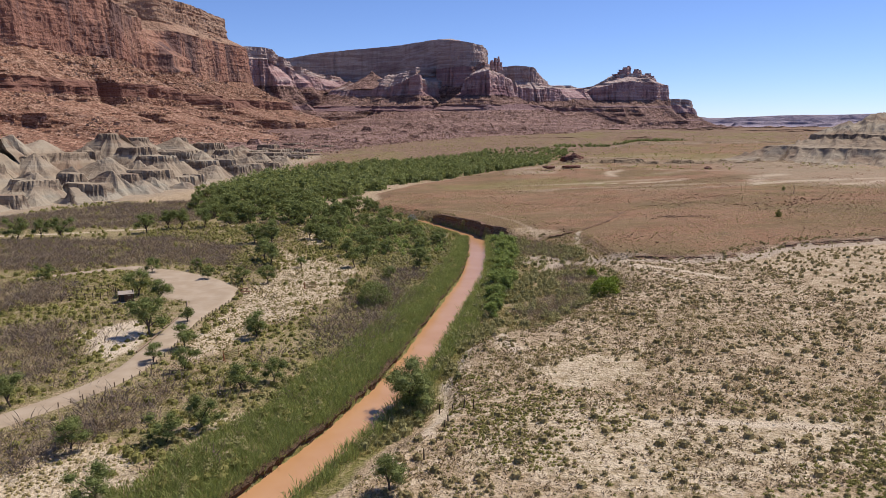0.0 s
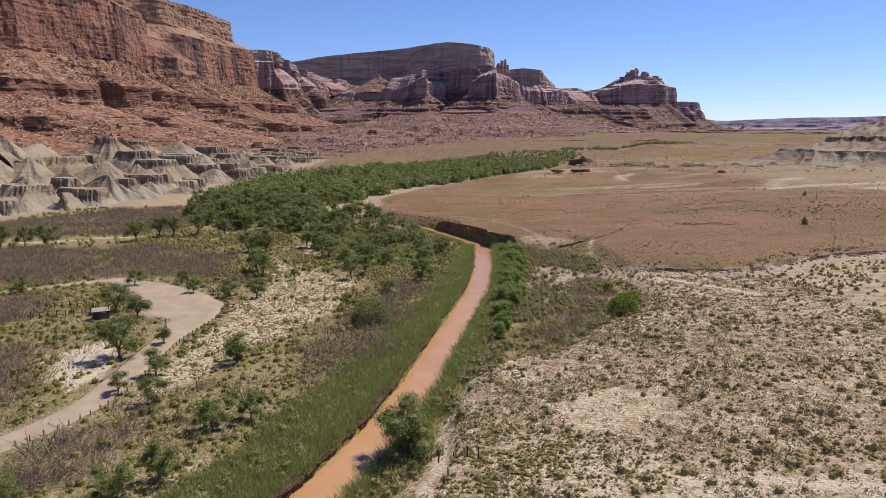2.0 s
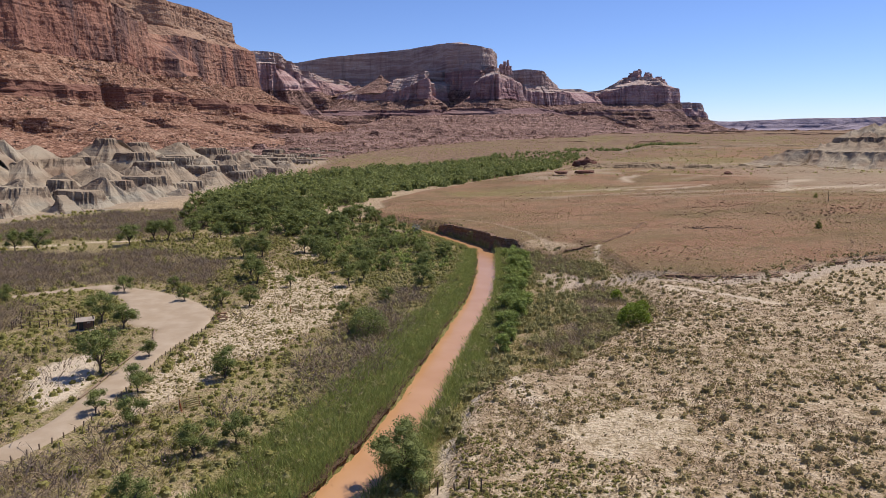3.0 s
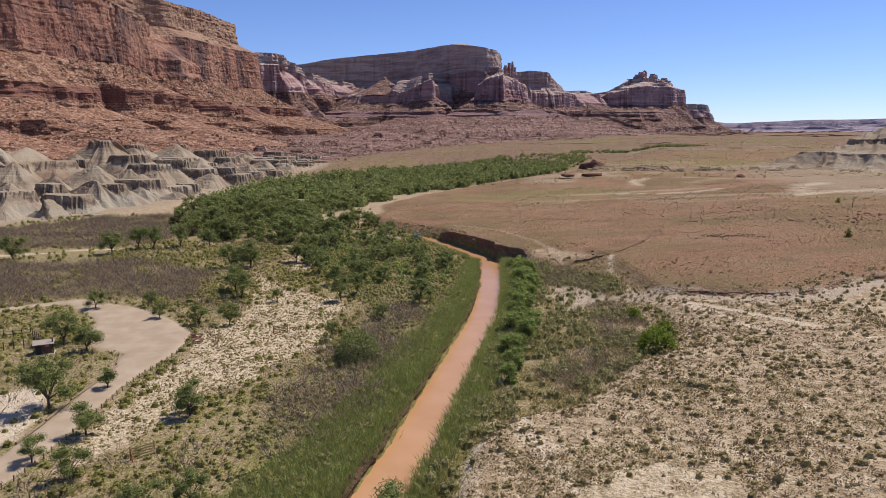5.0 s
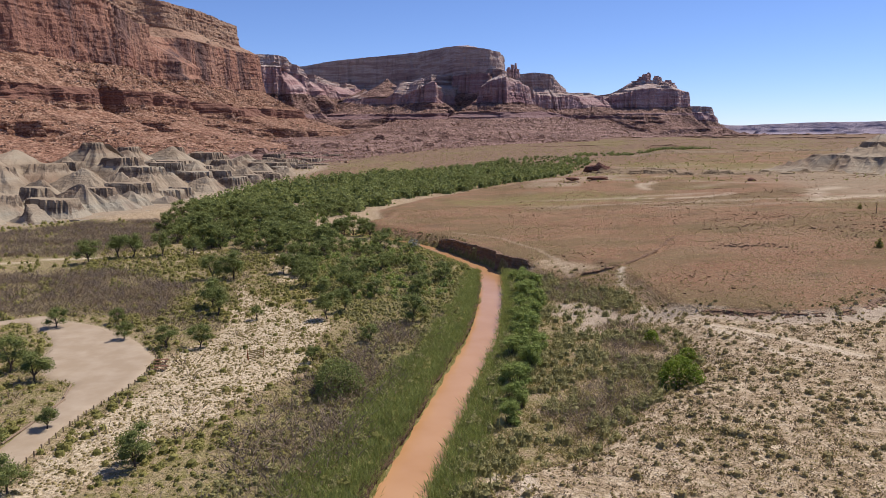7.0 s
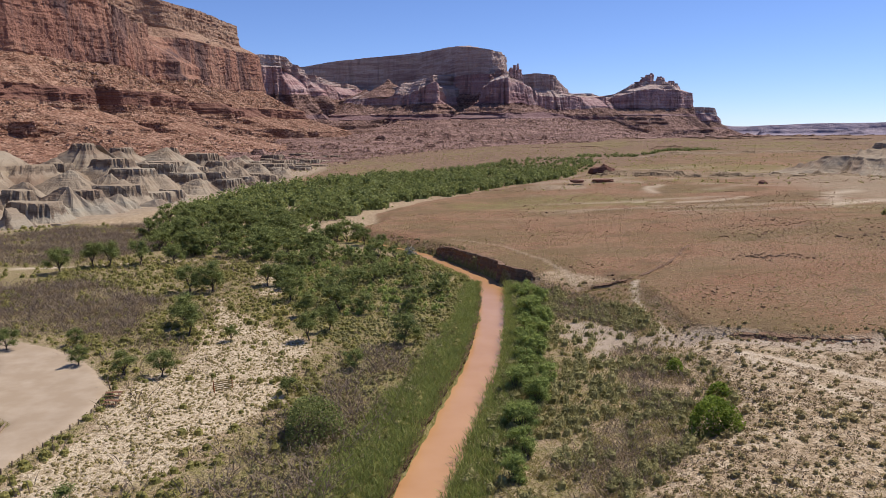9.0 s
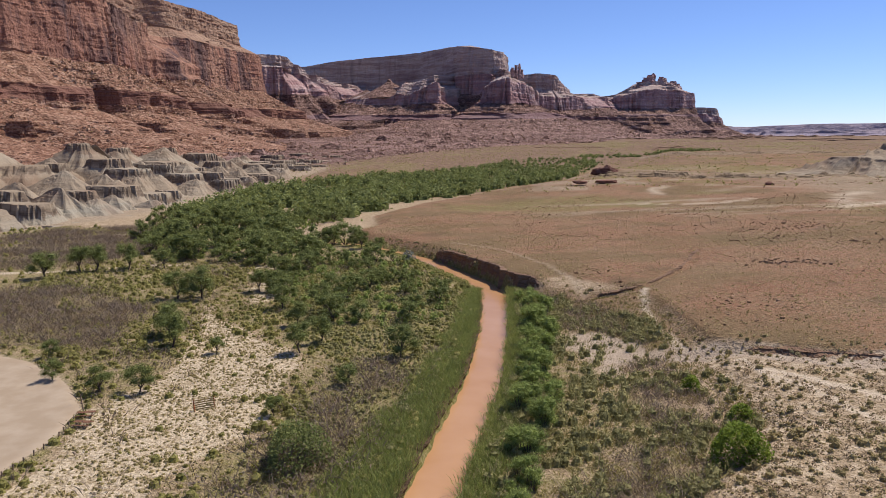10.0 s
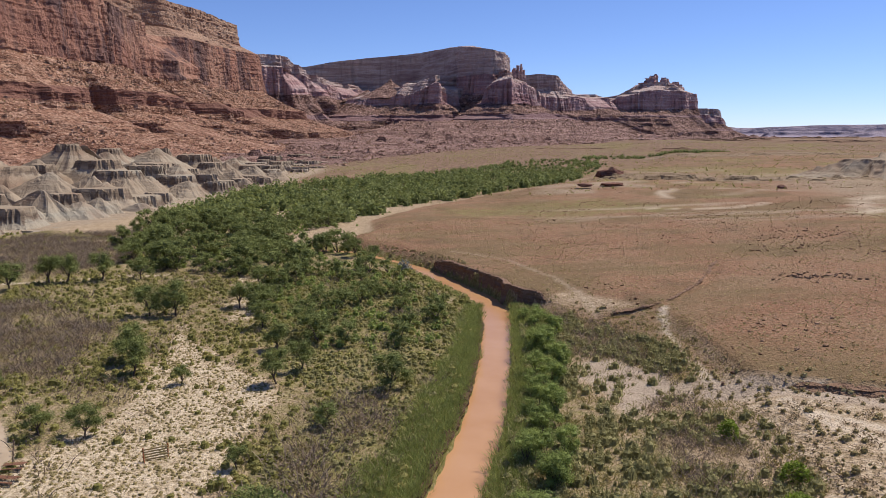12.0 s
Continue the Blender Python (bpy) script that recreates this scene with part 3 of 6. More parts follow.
def build_road():
    c, n = ribbon(ROAD, 0, 0.8)
    off = np.linspace(-2.9, 2.9, 9)
    v = c[:, None, :] + n[:, None, :] * off[None, :, None]
    x, y = v[:, :, 0].ravel(), v[:, :, 1].ravel()
    edge = np.tile(np.where(np.abs(off) > 2.8, -0.25, 0.0), len(c))
    z = land(x, y) + 0.10 + edge
    ob = mesh_object("road", raw_mesh("road", np.stack([x, y, z], 1), grid_faces(len(c), len(off))[:, ::-1], True), MAT["road"])
    tagged(ob, "pale unpaved gravel road on the river flat", "road", kind="structure")
    gx, gy = np.arange(-116, -47, 0.8), np.arange(146, 214, 0.8)
    X, Y = np.meshgrid(gx, gy)
    d = signed(PAD, X.ravel(), Y.ravel()).reshape(X.shape) + 0.5 * fbm(X / 3, Y / 3, 2, 61)
    Z = land(X, Y) + np.where(d > 0, 0.11 + 0.05 * np.clip(d, 0, 1), 0.11 + 0.45 * np.clip(d, -2, 0))
    f = grid_faces(*X.shape)
    keep = (d.ravel()[f] > -1.2).all(1)
    ob = mesh_object("gravel_pad", raw_mesh("gravel_pad", np.stack([X.ravel(), Y.ravel(), Z.ravel()], 1), f[keep], True), MAT["road"])
    tagged(ob, "wide pale gravel turnaround beside the road", "parking area", kind="structure")


# ---- cliffs and mesas ----
RUBBLE = []      # slopes on which loose boulders lie: points, boulders wanted, largest


def rock_wall(thing, line, foot, ledges, seed=0, step=4.0, flute=5.0, wander=14.0, far=False, stones=900, crown=160, broken=0.0, gaps=(), bow=0.68, loose=0.45):
    """A layered rock face along a plan line. Each corner of the line: x, y, cliff base, cliff top, set-back of the upper cliff, its base, the rim, foot distance.
    Hard beds stand as small cliffs, soft ones lie as slopes; ledges: lowest and highest bed, share that stands free. gaps: x, y, width where the main cliff has crumbled into steps.
    Builds the talus, the ledge, the cliff and the cap as parts of thing."""
    p = np.array(line, float)
    s = np.concatenate([[0], np.cumsum(np.hypot(*np.diff(p[:, :2], axis=0).T))])
    q = np.arange(0, s[-1] + step, step)
    P = np.stack([np.interp(q, s, p[:, i]) for i in range(p.shape[1])], 1)
    wid = max(3, int((14 if far else 26) / step))
    k = np.exp(-0.5 * (np.arange(-3 * wid, 3 * wid + 1) / wid) ** 2)
    k /= k.sum()
    S = np.stack([np.convolve(np.pad(P[:, i], 3 * wid, mode="edge"), k, "valid") for i in range(p.shape[1])], 1)
    kk = np.exp(-0.5 * (np.arange(-12 * wid, 12 * wid + 1) / (4 * wid)) ** 2)
    kk /= kk.sum()
    C = np.stack([np.convolve(np.pad(P[:, i], 12 * wid, mode="edge"), kk, "valid") for i in (0, 1)], 1)
    d = np.gradient(C, axis=0)
    n = np.stack([d[:, 1], -d[:, 0]], 1) / np.hypot(*d.T)[:, None]
    x0, y0, zb, zt, back, ub, rim, fd = S.T
    line_of = lambda scale, key, octaves=3: fbm(q / scale, 0 * q + 0.37 * key, octaves, seed + key)
    grand, n1 = (1.6 if far else 1.0), len(q)
    zb = zb + (9 if far else 11) * line_of(75, 50)
    zt = np.maximum(zt + (10 if far else 5) * line_of(90, 51), zb + 10)
    ub = np.clip(ub + 8 * line_of(70, 52), zt + 1, np.maximum(rim - 5, zt + 2))
    rim = rim + 2.0 * line_of(40, 53)
    # where the main cliff stands sheer (1) and where it has crumbled into steps (0)
    sheer = sstep(-0.25, 0.05, line_of(70, 54, 2) * 1.6 + 0.35 - broken)
    for gx, gy, gw in gaps:
        sheer = sheer * sstep(0.45, 1.0, np.hypot(x0 - gx, y0 - gy) / gw)
    spur = line_of(150, 19)
    fd = fd * (1 + 0.18 * spur)
    butt = wander * 1.6 * line_of(95, 1)
    ridge = 0.5 - np.abs(vnoise(q / (52 * grand), 0 * q + 3, seed + 2) + 0.4 * vnoise(q / (19 * grand), 0 * q + 5, seed + 3))
    ridge = np.maximum(ridge, -0.12)
    qw = q + 16 * vnoise(q / 55, 0 * q, seed + 16)
    keep = sstep(0.0, 0.45, vnoise(q / 80, 0 * q + 2, seed + 17) + (0.55 if far else 0.05))
    fl = flute * keep * (np.abs(vnoise(qw / 13, 0 * q, seed + 4)) * 1.7 + 0.6 * np.abs(vnoise(qw / (7 if far else 5.5), 0 * q, seed + 5)) - 0.8)
    panel = np.round(2.2 * vnoise(q / 42, 0 * q, seed + 6)) / 2.2 * (2.5 if far else 5.5)
    ks = np.ones(3) / 3
    panel = np.convolve(np.pad(panel, 1, mode="edge"), ks, "valid")
    crumb = (1 - sheer) * 0.5 * (zt - zb)
    lo, hi = ledges[0][0], ledges[0][1]
    bedz = 3.4 if not far else 5.5

    def hard(Z, free, spread=1.7):
        """How far each bed stands as a small cliff: beds by height, in patches along the face."""
        Q = np.broadcast_to(q, Z.shape)
        dip = 5 * vnoise(Q / 260, 0 * Q, seed + 40)
        bed = vnoise((Z + dip) / bedz, 0 * Q + 1.5, seed + 41) + 0.5 * vnoise((Z + dip) / (2.6 * bedz), 0 * Q, seed + 45)
        patch = fbm(Q / (85 * grand), Z / 30, 3, seed + 42) * spread
        return sstep(0.02, 0.22, 0.55 * bed + patch - free)

    def climb(levels, rows, free, runs, bow=0.0):
        """Rows of heights from level to level, and offsets that gather over the soft beds, from runs[0] to runs[1]."""
        Z = [levels[0]]
        F = [free[0] + 0 * q]
        for i, r in enumerate(rows):
            for t in np.linspace(0, 1, r + 1)[1:]:
                Z.append(levels[i] + (levels[i + 1] - levels[i]) * t)
                F.append(free[i] + 0 * q)
        Z, F = np.stack(Z), np.stack(F)
        w = (1 - 0.94 * hard(Z, F)) * np.linspace(1 + bow, 1 - bow, len(Z))[:, None]
        w = w * np.gradient(Z, axis=0)
        w[0] = 0
        c = np.cumsum(w, 0)
        return Z, runs[0] + (runs[1] - runs[0]) * c / c[-1]

    def level_of(Z, base, top, a, b):
        return a + (b - a) * np.clip((Z - base) / np.maximum(top - base, 1), 0, 1)

    def place(Z, O, lev, rough, jag):
        Q = np.broadcast_to(q, Z.shape)
        at = lambda *amps: np.interp(lev, [0, 1, 2, 3, 4], amps)
        O = O + at(0.3, 0.3, 1.0, 0.9, 0.4) * butt + at(80 if far else 46, 34 if far else 22, 8, 0, 0) * grand * ridge + at(0, 0, 1.0, 0.7, 0.22) * (fl + panel) * (0.35 + 0.65 * sheer)
        O = O + at(0, 1, 0, 0, 0) * 5 * grand * vnoise(Q / 33, Z / 40, seed + 60)
        face = ((lev > 2) & (lev < 3)) | (lev > 3.99)
        block = np.round(1.7 * vnoise(Q / 23, Z / 34, seed + 30)) / 1.7 * (1.8 if far else 2.8) + np.round(1.7 * vnoise(Q / 9, Z / 24, seed + 31)) / 1.7 * (2.2 if far else 1.3)
        O = O + np.where(face, block * (0.5 + 0.5 * sheer), 0) + jag * (vnoise(Q / 70, Z / 3.6, seed + 32) + 0.6 * vnoise(Q / 25, Z / 1.7, seed + 33))
        O = O + rough * fbm(Q / 8, Z / 6, 4, seed + 7)
        Z = Z + 0.3 * rough * fbm(Q / 6, O / 6, 3, seed + 8)
        return np.stack([x0 + n[:, 0] * O, y0 + n[:, 1] * O, Z], 2)

    def sheet(name, V, material, label):
        me = raw_mesh(name, V.reshape(-1, 3), grid_faces(V.shape[0], V.shape[1]), False)
        mesh_object(name, me, material, thing, label)
        if "talus" in name:
            rng = np.random.default_rng(seed)
            span = np.linalg.norm(np.diff(V[1:], axis=0), axis=2)
            cum = np.cumsum(span.ravel())
            pick = np.minimum(np.searchsorted(cum, rng.uniform(0, cum[-1], 6 * stones)), len(cum) - 1)
            i, j, f = pick // n1 + 1, pick % n1, rng.uniform(size=len(pick))[:, None]
            pts = V[i, j] * (1 - f) + V[i + 1, j] * f
            pts = pts[pts[:, 1] > 430]
            big = fbm(pts[:, 0] / 60, pts[:, 1] / 60 + pts[:, 2] / 40, 2, seed + 70) > -0.05
            RUBBLE.append((pts[big], int(stones * (1.0 if name == "talus_slope" else 0.22 if far else 0.55)), step))

    # far walls take the rock colours that have haze mixed in
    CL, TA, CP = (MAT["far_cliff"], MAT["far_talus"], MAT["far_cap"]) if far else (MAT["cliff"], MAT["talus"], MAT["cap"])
    # rubble slopes with broken ledges, from the foot to the main cliff
    lo2, hi2, free2 = ledges[1] if len(ledges) > 1 else (lo * 0.5, lo * 0.5 + 8, 0.45)
    dip = 6 * line_of(80, 20)
    cuts = [-14 + 0 * q, np.full(len(q), foot) + 4, lo2 + dip, hi2 + dip, lo + dip, hi + dip, zb + 2]
    rows = [2, 10, 8, 14, 10, 14] if far else [3, 16, 10, 16, 14, 18]
    Z, O = climb(cuts, rows, [9, loose, free2, loose + 0.05, ledges[0][2], loose], (fd + 30, crumb), bow)
    lev = level_of(Z, foot, lo, 0, 1) + level_of(Z, hi, zb, 0, 1)
    V = place(Z, O, lev, 5.0 if far else 3.0, 0.25 if far else 0.8)
    a, b = sum(rows[:4]), sum(rows[:5])
    sheet("talus_slope", V[:a + 1], TA, "loose red rubble slope with broken ledges")
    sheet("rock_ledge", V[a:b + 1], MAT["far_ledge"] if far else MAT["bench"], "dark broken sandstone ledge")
    sheet("upper_talus", V[b:], TA, "boulder-strewn red slope")
    # main cliff: sheer panels, or steps where it has crumbled
    rows = 30 if far else 44
    Z = zb + 2 + (zt - zb - 2) * np.linspace(0, 1, rows)[:, None]
    w = 1.03 - hard(Z, 0.0 * Z, 0.5)
    w[0] = 0
    c = np.cumsum(w, 0)
    O = crumb - (2 * crumb + 8) * c / c[-1]
    V2 = place(Z, O, level_of(Z, zb + 2, zt, 2.001, 2.999), 2.8 if far else 1.2, 0.7)
    V2[0] = V[-1]
    sheet("cliff_face", V2, CL, "sheer red sandstone cliff with dark stains")
    # stepped slope and cap above
    rows = [18, 10] if far else [26, 14]
    Z, O = climb([zt, ub, rim], rows, [0.12, -3], (-crumb - 8, -back - 8 - np.minimum(crumb, back)), 0.0)
    lev = np.where(np.arange(len(Z))[:, None] <= rows[0], level_of(Z, zt, ub, 3, 3.98), 4.0 + 0 * Z)
    V3 = place(Z, O, lev, 2.2, 1.6)
    V3[0] = V2[-1]
    sheet("stepped_slope", V3[:rows[0] + 1], CP, "stepped tan sandstone slope")
    top = [V3[-1]]
    for t in (0.1, 0.4, 1.0):
        e = V3[-1].copy()
        e[:, :2] -= n * crown * t
        e[:, 2] = rim + 5 * t + 1.5 * fbm(q / 15, 0 * q + t, 2, seed + 12)
        top.append(e)
    sheet("cap_rock", np.concatenate([V3[rows[0]:], np.stack(top[1:])]), CP, "flat-topped sandstone rim")


def thing(name, label, category, group="", kind=""):
    return tagged(new(name), label, category, group, kind)


def build_mesas():
    w = thing("canyon_wall", "long red sandstone canyon wall above rubble slopes", "cliff")
    rock_wall(w, [(-690, 60, 160, 262, 55, 285, 345, 395), (-680, 300, 160, 262, 55, 285, 345, 395), (-650, 900, 160, 262, 50, 285, 345, 395), (-600, 1110, 160, 262, 45, 285, 345, 400), (-545, 1210, 160, 262, 40, 285, 345, 370),
                  (-590, 1420, 162, 265, 45, 285, 345, 410), (-610, 1640, 163, 265, 45, 285, 345, 440), (-575, 1860, 162, 266, 30, 288, 345, 420), (-520, 2060, 165, 262, 60, 285, 340, 560),
                  (-640, 2230, 170, 262, 60, 285, 330, 380)], 18, [(94, 116, -0.12), (50, 66, 0.12)], seed=3, step=2.6, flute=5.5, wander=15, stones=11000, broken=-0.6, gaps=[(-612, 1600, 100)])
    w = thing("side_mesa", "tan and red sandstone promontory in a side canyon", "mesa")
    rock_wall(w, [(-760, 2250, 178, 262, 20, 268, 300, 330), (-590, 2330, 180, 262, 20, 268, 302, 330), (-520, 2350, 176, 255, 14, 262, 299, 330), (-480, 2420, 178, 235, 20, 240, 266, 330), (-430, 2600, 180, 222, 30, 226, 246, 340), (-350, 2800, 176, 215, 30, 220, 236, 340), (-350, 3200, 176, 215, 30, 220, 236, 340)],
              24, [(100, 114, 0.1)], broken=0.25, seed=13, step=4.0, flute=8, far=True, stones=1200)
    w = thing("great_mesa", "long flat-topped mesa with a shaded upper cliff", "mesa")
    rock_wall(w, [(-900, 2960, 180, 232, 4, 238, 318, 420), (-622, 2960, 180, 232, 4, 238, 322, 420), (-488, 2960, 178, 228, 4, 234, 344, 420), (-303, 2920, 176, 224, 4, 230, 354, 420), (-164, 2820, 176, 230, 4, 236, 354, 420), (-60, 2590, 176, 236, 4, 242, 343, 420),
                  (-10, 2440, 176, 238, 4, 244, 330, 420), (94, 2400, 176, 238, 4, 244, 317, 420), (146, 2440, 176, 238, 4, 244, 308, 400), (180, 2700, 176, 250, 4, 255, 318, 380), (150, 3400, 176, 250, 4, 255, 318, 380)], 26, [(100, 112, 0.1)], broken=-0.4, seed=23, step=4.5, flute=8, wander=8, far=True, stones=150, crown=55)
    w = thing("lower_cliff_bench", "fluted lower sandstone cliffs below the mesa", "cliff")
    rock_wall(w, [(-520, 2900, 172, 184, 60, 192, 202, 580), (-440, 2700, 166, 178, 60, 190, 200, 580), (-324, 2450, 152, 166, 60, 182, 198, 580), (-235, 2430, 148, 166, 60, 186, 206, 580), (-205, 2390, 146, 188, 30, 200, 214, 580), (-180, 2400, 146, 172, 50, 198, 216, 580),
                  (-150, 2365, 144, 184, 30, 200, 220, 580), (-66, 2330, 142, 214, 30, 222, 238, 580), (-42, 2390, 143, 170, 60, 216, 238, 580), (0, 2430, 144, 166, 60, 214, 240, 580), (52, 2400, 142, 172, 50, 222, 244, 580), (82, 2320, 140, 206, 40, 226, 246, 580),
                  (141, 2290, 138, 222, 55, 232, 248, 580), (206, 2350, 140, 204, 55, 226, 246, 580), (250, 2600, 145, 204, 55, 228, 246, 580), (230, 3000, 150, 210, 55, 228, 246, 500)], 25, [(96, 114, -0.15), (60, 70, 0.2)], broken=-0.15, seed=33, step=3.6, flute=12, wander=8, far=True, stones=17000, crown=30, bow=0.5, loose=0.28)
    cone_hill("rubble_cone", -238, 2540, 172, 105, 62, 3, w, "ribbed rubble cone")
    for x, y, z, rad, h in [(-95, 2490, 190, 80, 50), (-330, 2650, 170, 90, 40), (-400, 2770, 180, 80, 34), (-180, 2530, 180, 80, 44)]:
        cone_hill("rubble_cone", x, y, z, rad, h, int(rad + h), w, "ribbed rubble cone")
    for x, y, z, wd, h in [(180, 2470, 238, 11, 33), (191, 2478, 238, 9, 38), (168, 2462, 238, 16, 24), (200, 2484, 236, 10, 22)]:
        spire("rock_spire", x, y, z, wd, h, int(x), w, "thin standing rock spire")
    w = thing("middle_mesa", "flat-topped tan mesa behind the great mesa", "mesa")
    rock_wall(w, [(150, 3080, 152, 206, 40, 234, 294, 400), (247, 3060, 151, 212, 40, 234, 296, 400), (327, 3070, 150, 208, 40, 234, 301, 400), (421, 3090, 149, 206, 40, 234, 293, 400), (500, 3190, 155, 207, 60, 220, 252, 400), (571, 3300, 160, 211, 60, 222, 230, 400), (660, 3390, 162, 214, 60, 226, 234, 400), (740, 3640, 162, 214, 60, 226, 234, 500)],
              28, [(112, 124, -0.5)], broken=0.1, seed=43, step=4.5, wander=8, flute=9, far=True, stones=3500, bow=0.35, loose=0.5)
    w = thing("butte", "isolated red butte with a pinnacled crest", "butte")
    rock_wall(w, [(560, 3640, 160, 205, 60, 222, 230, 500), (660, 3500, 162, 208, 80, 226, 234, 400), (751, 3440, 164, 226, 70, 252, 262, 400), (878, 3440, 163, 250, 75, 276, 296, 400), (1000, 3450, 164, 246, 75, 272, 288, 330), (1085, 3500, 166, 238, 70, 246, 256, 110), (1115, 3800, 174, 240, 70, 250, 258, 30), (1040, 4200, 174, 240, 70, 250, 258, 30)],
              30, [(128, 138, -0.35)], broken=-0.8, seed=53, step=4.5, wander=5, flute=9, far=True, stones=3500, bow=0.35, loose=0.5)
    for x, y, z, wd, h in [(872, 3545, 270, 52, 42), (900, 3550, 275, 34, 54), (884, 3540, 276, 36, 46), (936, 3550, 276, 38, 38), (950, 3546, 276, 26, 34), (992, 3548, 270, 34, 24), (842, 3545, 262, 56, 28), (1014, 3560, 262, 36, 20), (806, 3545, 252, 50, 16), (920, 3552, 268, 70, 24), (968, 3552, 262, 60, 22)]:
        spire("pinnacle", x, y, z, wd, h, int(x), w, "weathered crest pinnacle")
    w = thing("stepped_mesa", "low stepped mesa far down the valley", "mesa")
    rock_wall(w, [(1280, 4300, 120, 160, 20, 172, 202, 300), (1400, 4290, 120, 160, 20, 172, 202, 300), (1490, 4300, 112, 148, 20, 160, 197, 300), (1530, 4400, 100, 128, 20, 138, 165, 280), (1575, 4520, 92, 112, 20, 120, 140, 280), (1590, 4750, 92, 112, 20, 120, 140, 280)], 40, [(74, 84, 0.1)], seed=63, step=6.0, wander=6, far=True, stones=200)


def spire(name, x, y, z, width, height, seed, parent, label):
    """A weathered rock tower: stacked uneven rings."""
    rng = np.random.default_rng(seed)
    seg, v = 9, []
    hs = np.linspace(-0.25, 1, 9)
    sx, sy = rng.uniform(0.7, 1.3, 2)
    for h in hs:
        r = width * 0.5 * (1.15 - 0.45 * h + 0.12 * rng.normal())
        for k in range(seg):
            a = 2 * math.pi * k / seg
            w = r * rng.uniform(0.85, 1.15)
            v.append((x + w * sx * math.cos(a), y + w * sy * math.sin(a), z + height * (h + 0.03 * rng.normal())))
    f = [(i * seg + k, i * seg + (k + 1) % seg, (i + 1) * seg + (k + 1) % seg, (i + 1) * seg + k) for i in range(len(hs) - 1) for k in range(seg)]
    top = len(hs) * seg - seg
    f += [(top, top + 2 * k + 1, top + 2 * k + 2, top + (2 * k + 3) % seg) for k in range(3)] + [(top, top + 7, top + 8, top)]
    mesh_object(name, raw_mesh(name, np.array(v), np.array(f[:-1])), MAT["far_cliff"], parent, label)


def cone_hill(name, x, y, z, radius, height, seed, parent, label):
    """A ribbed cone of rubble with a small cap."""
    a = np.linspace(0, 2 * math.pi, 49)
    t = np.linspace(0, 1, 16)
    A, T = np.meshgrid(a, t)
    rib = 1 + 0.10 * np.abs(vnoise(np.cos(A) * 3 + 5, np.sin(A) * 3 + seed, seed)) + 0.05 * fbm(A * 4, T * 6, 2, seed)
    R = radius * (1 - T) ** 1.15 * rib + 1.5
    Z = z + height * T + 0.06 * height * (T > 0.9)
    co = np.stack([x + R * np.cos(A), y + R * np.sin(A), Z], 2).reshape(-1, 3)
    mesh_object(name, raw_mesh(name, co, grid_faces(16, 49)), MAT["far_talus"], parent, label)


def build_ridges():
    """Low plateaus on the horizon, the blue of haze put into their colour."""
    for k, (a0, a1, rad, z0, z1, seed) in enumerate([(17.0, 75.0, 4800, 92, 104, 71), (21.5, 75.0, 4400, 66, 74, 72), (26.5, 70.0, 3500, 50, 60, 73)]):
        a = np.radians(np.arange(a0, a1, 0.05))
        q = a * rad
        top = z0 + (z1 - z0) * (0.5 + fbm(q / 420, 0 * q, 3, seed)) + (9 * sstep(0.42, 0.5, vnoise(q / 75, 0 * q + 3, seed)) * sstep(0.1, 0.3, vnoise(q / 500, 0 * q + 7, seed)) if k == 0 else 0)
        top = top * sstep(0, 60, q - q[0]) + 30 * (1 - sstep(0, 60, q - q[0]))
        prof = [(-60, 0.0), (60, 0.35), (110, 0.62), (112, 0.8), (150, 0.85), (153, 1.0), (600 if k else 170, 1.02)]
        X, Z = [], []
        for off, f in prof:
            r = rad - 153 + off + 25 * fbm(q / 110, 0 * q + f, 3, seed + 5)
            X.append(np.stack([r * np.sin(a), r * np.cos(a) + 40], 1))
            Z.append(24 + (top - 24) * f)
        co = np.concatenate([np.stack(X), np.stack(Z)[:, :, None]], 2).reshape(-1, 3)
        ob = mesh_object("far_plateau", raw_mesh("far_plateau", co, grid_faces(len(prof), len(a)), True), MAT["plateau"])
        tagged(ob, "low hazy plateau on the horizon", "plateau", kind="structure")


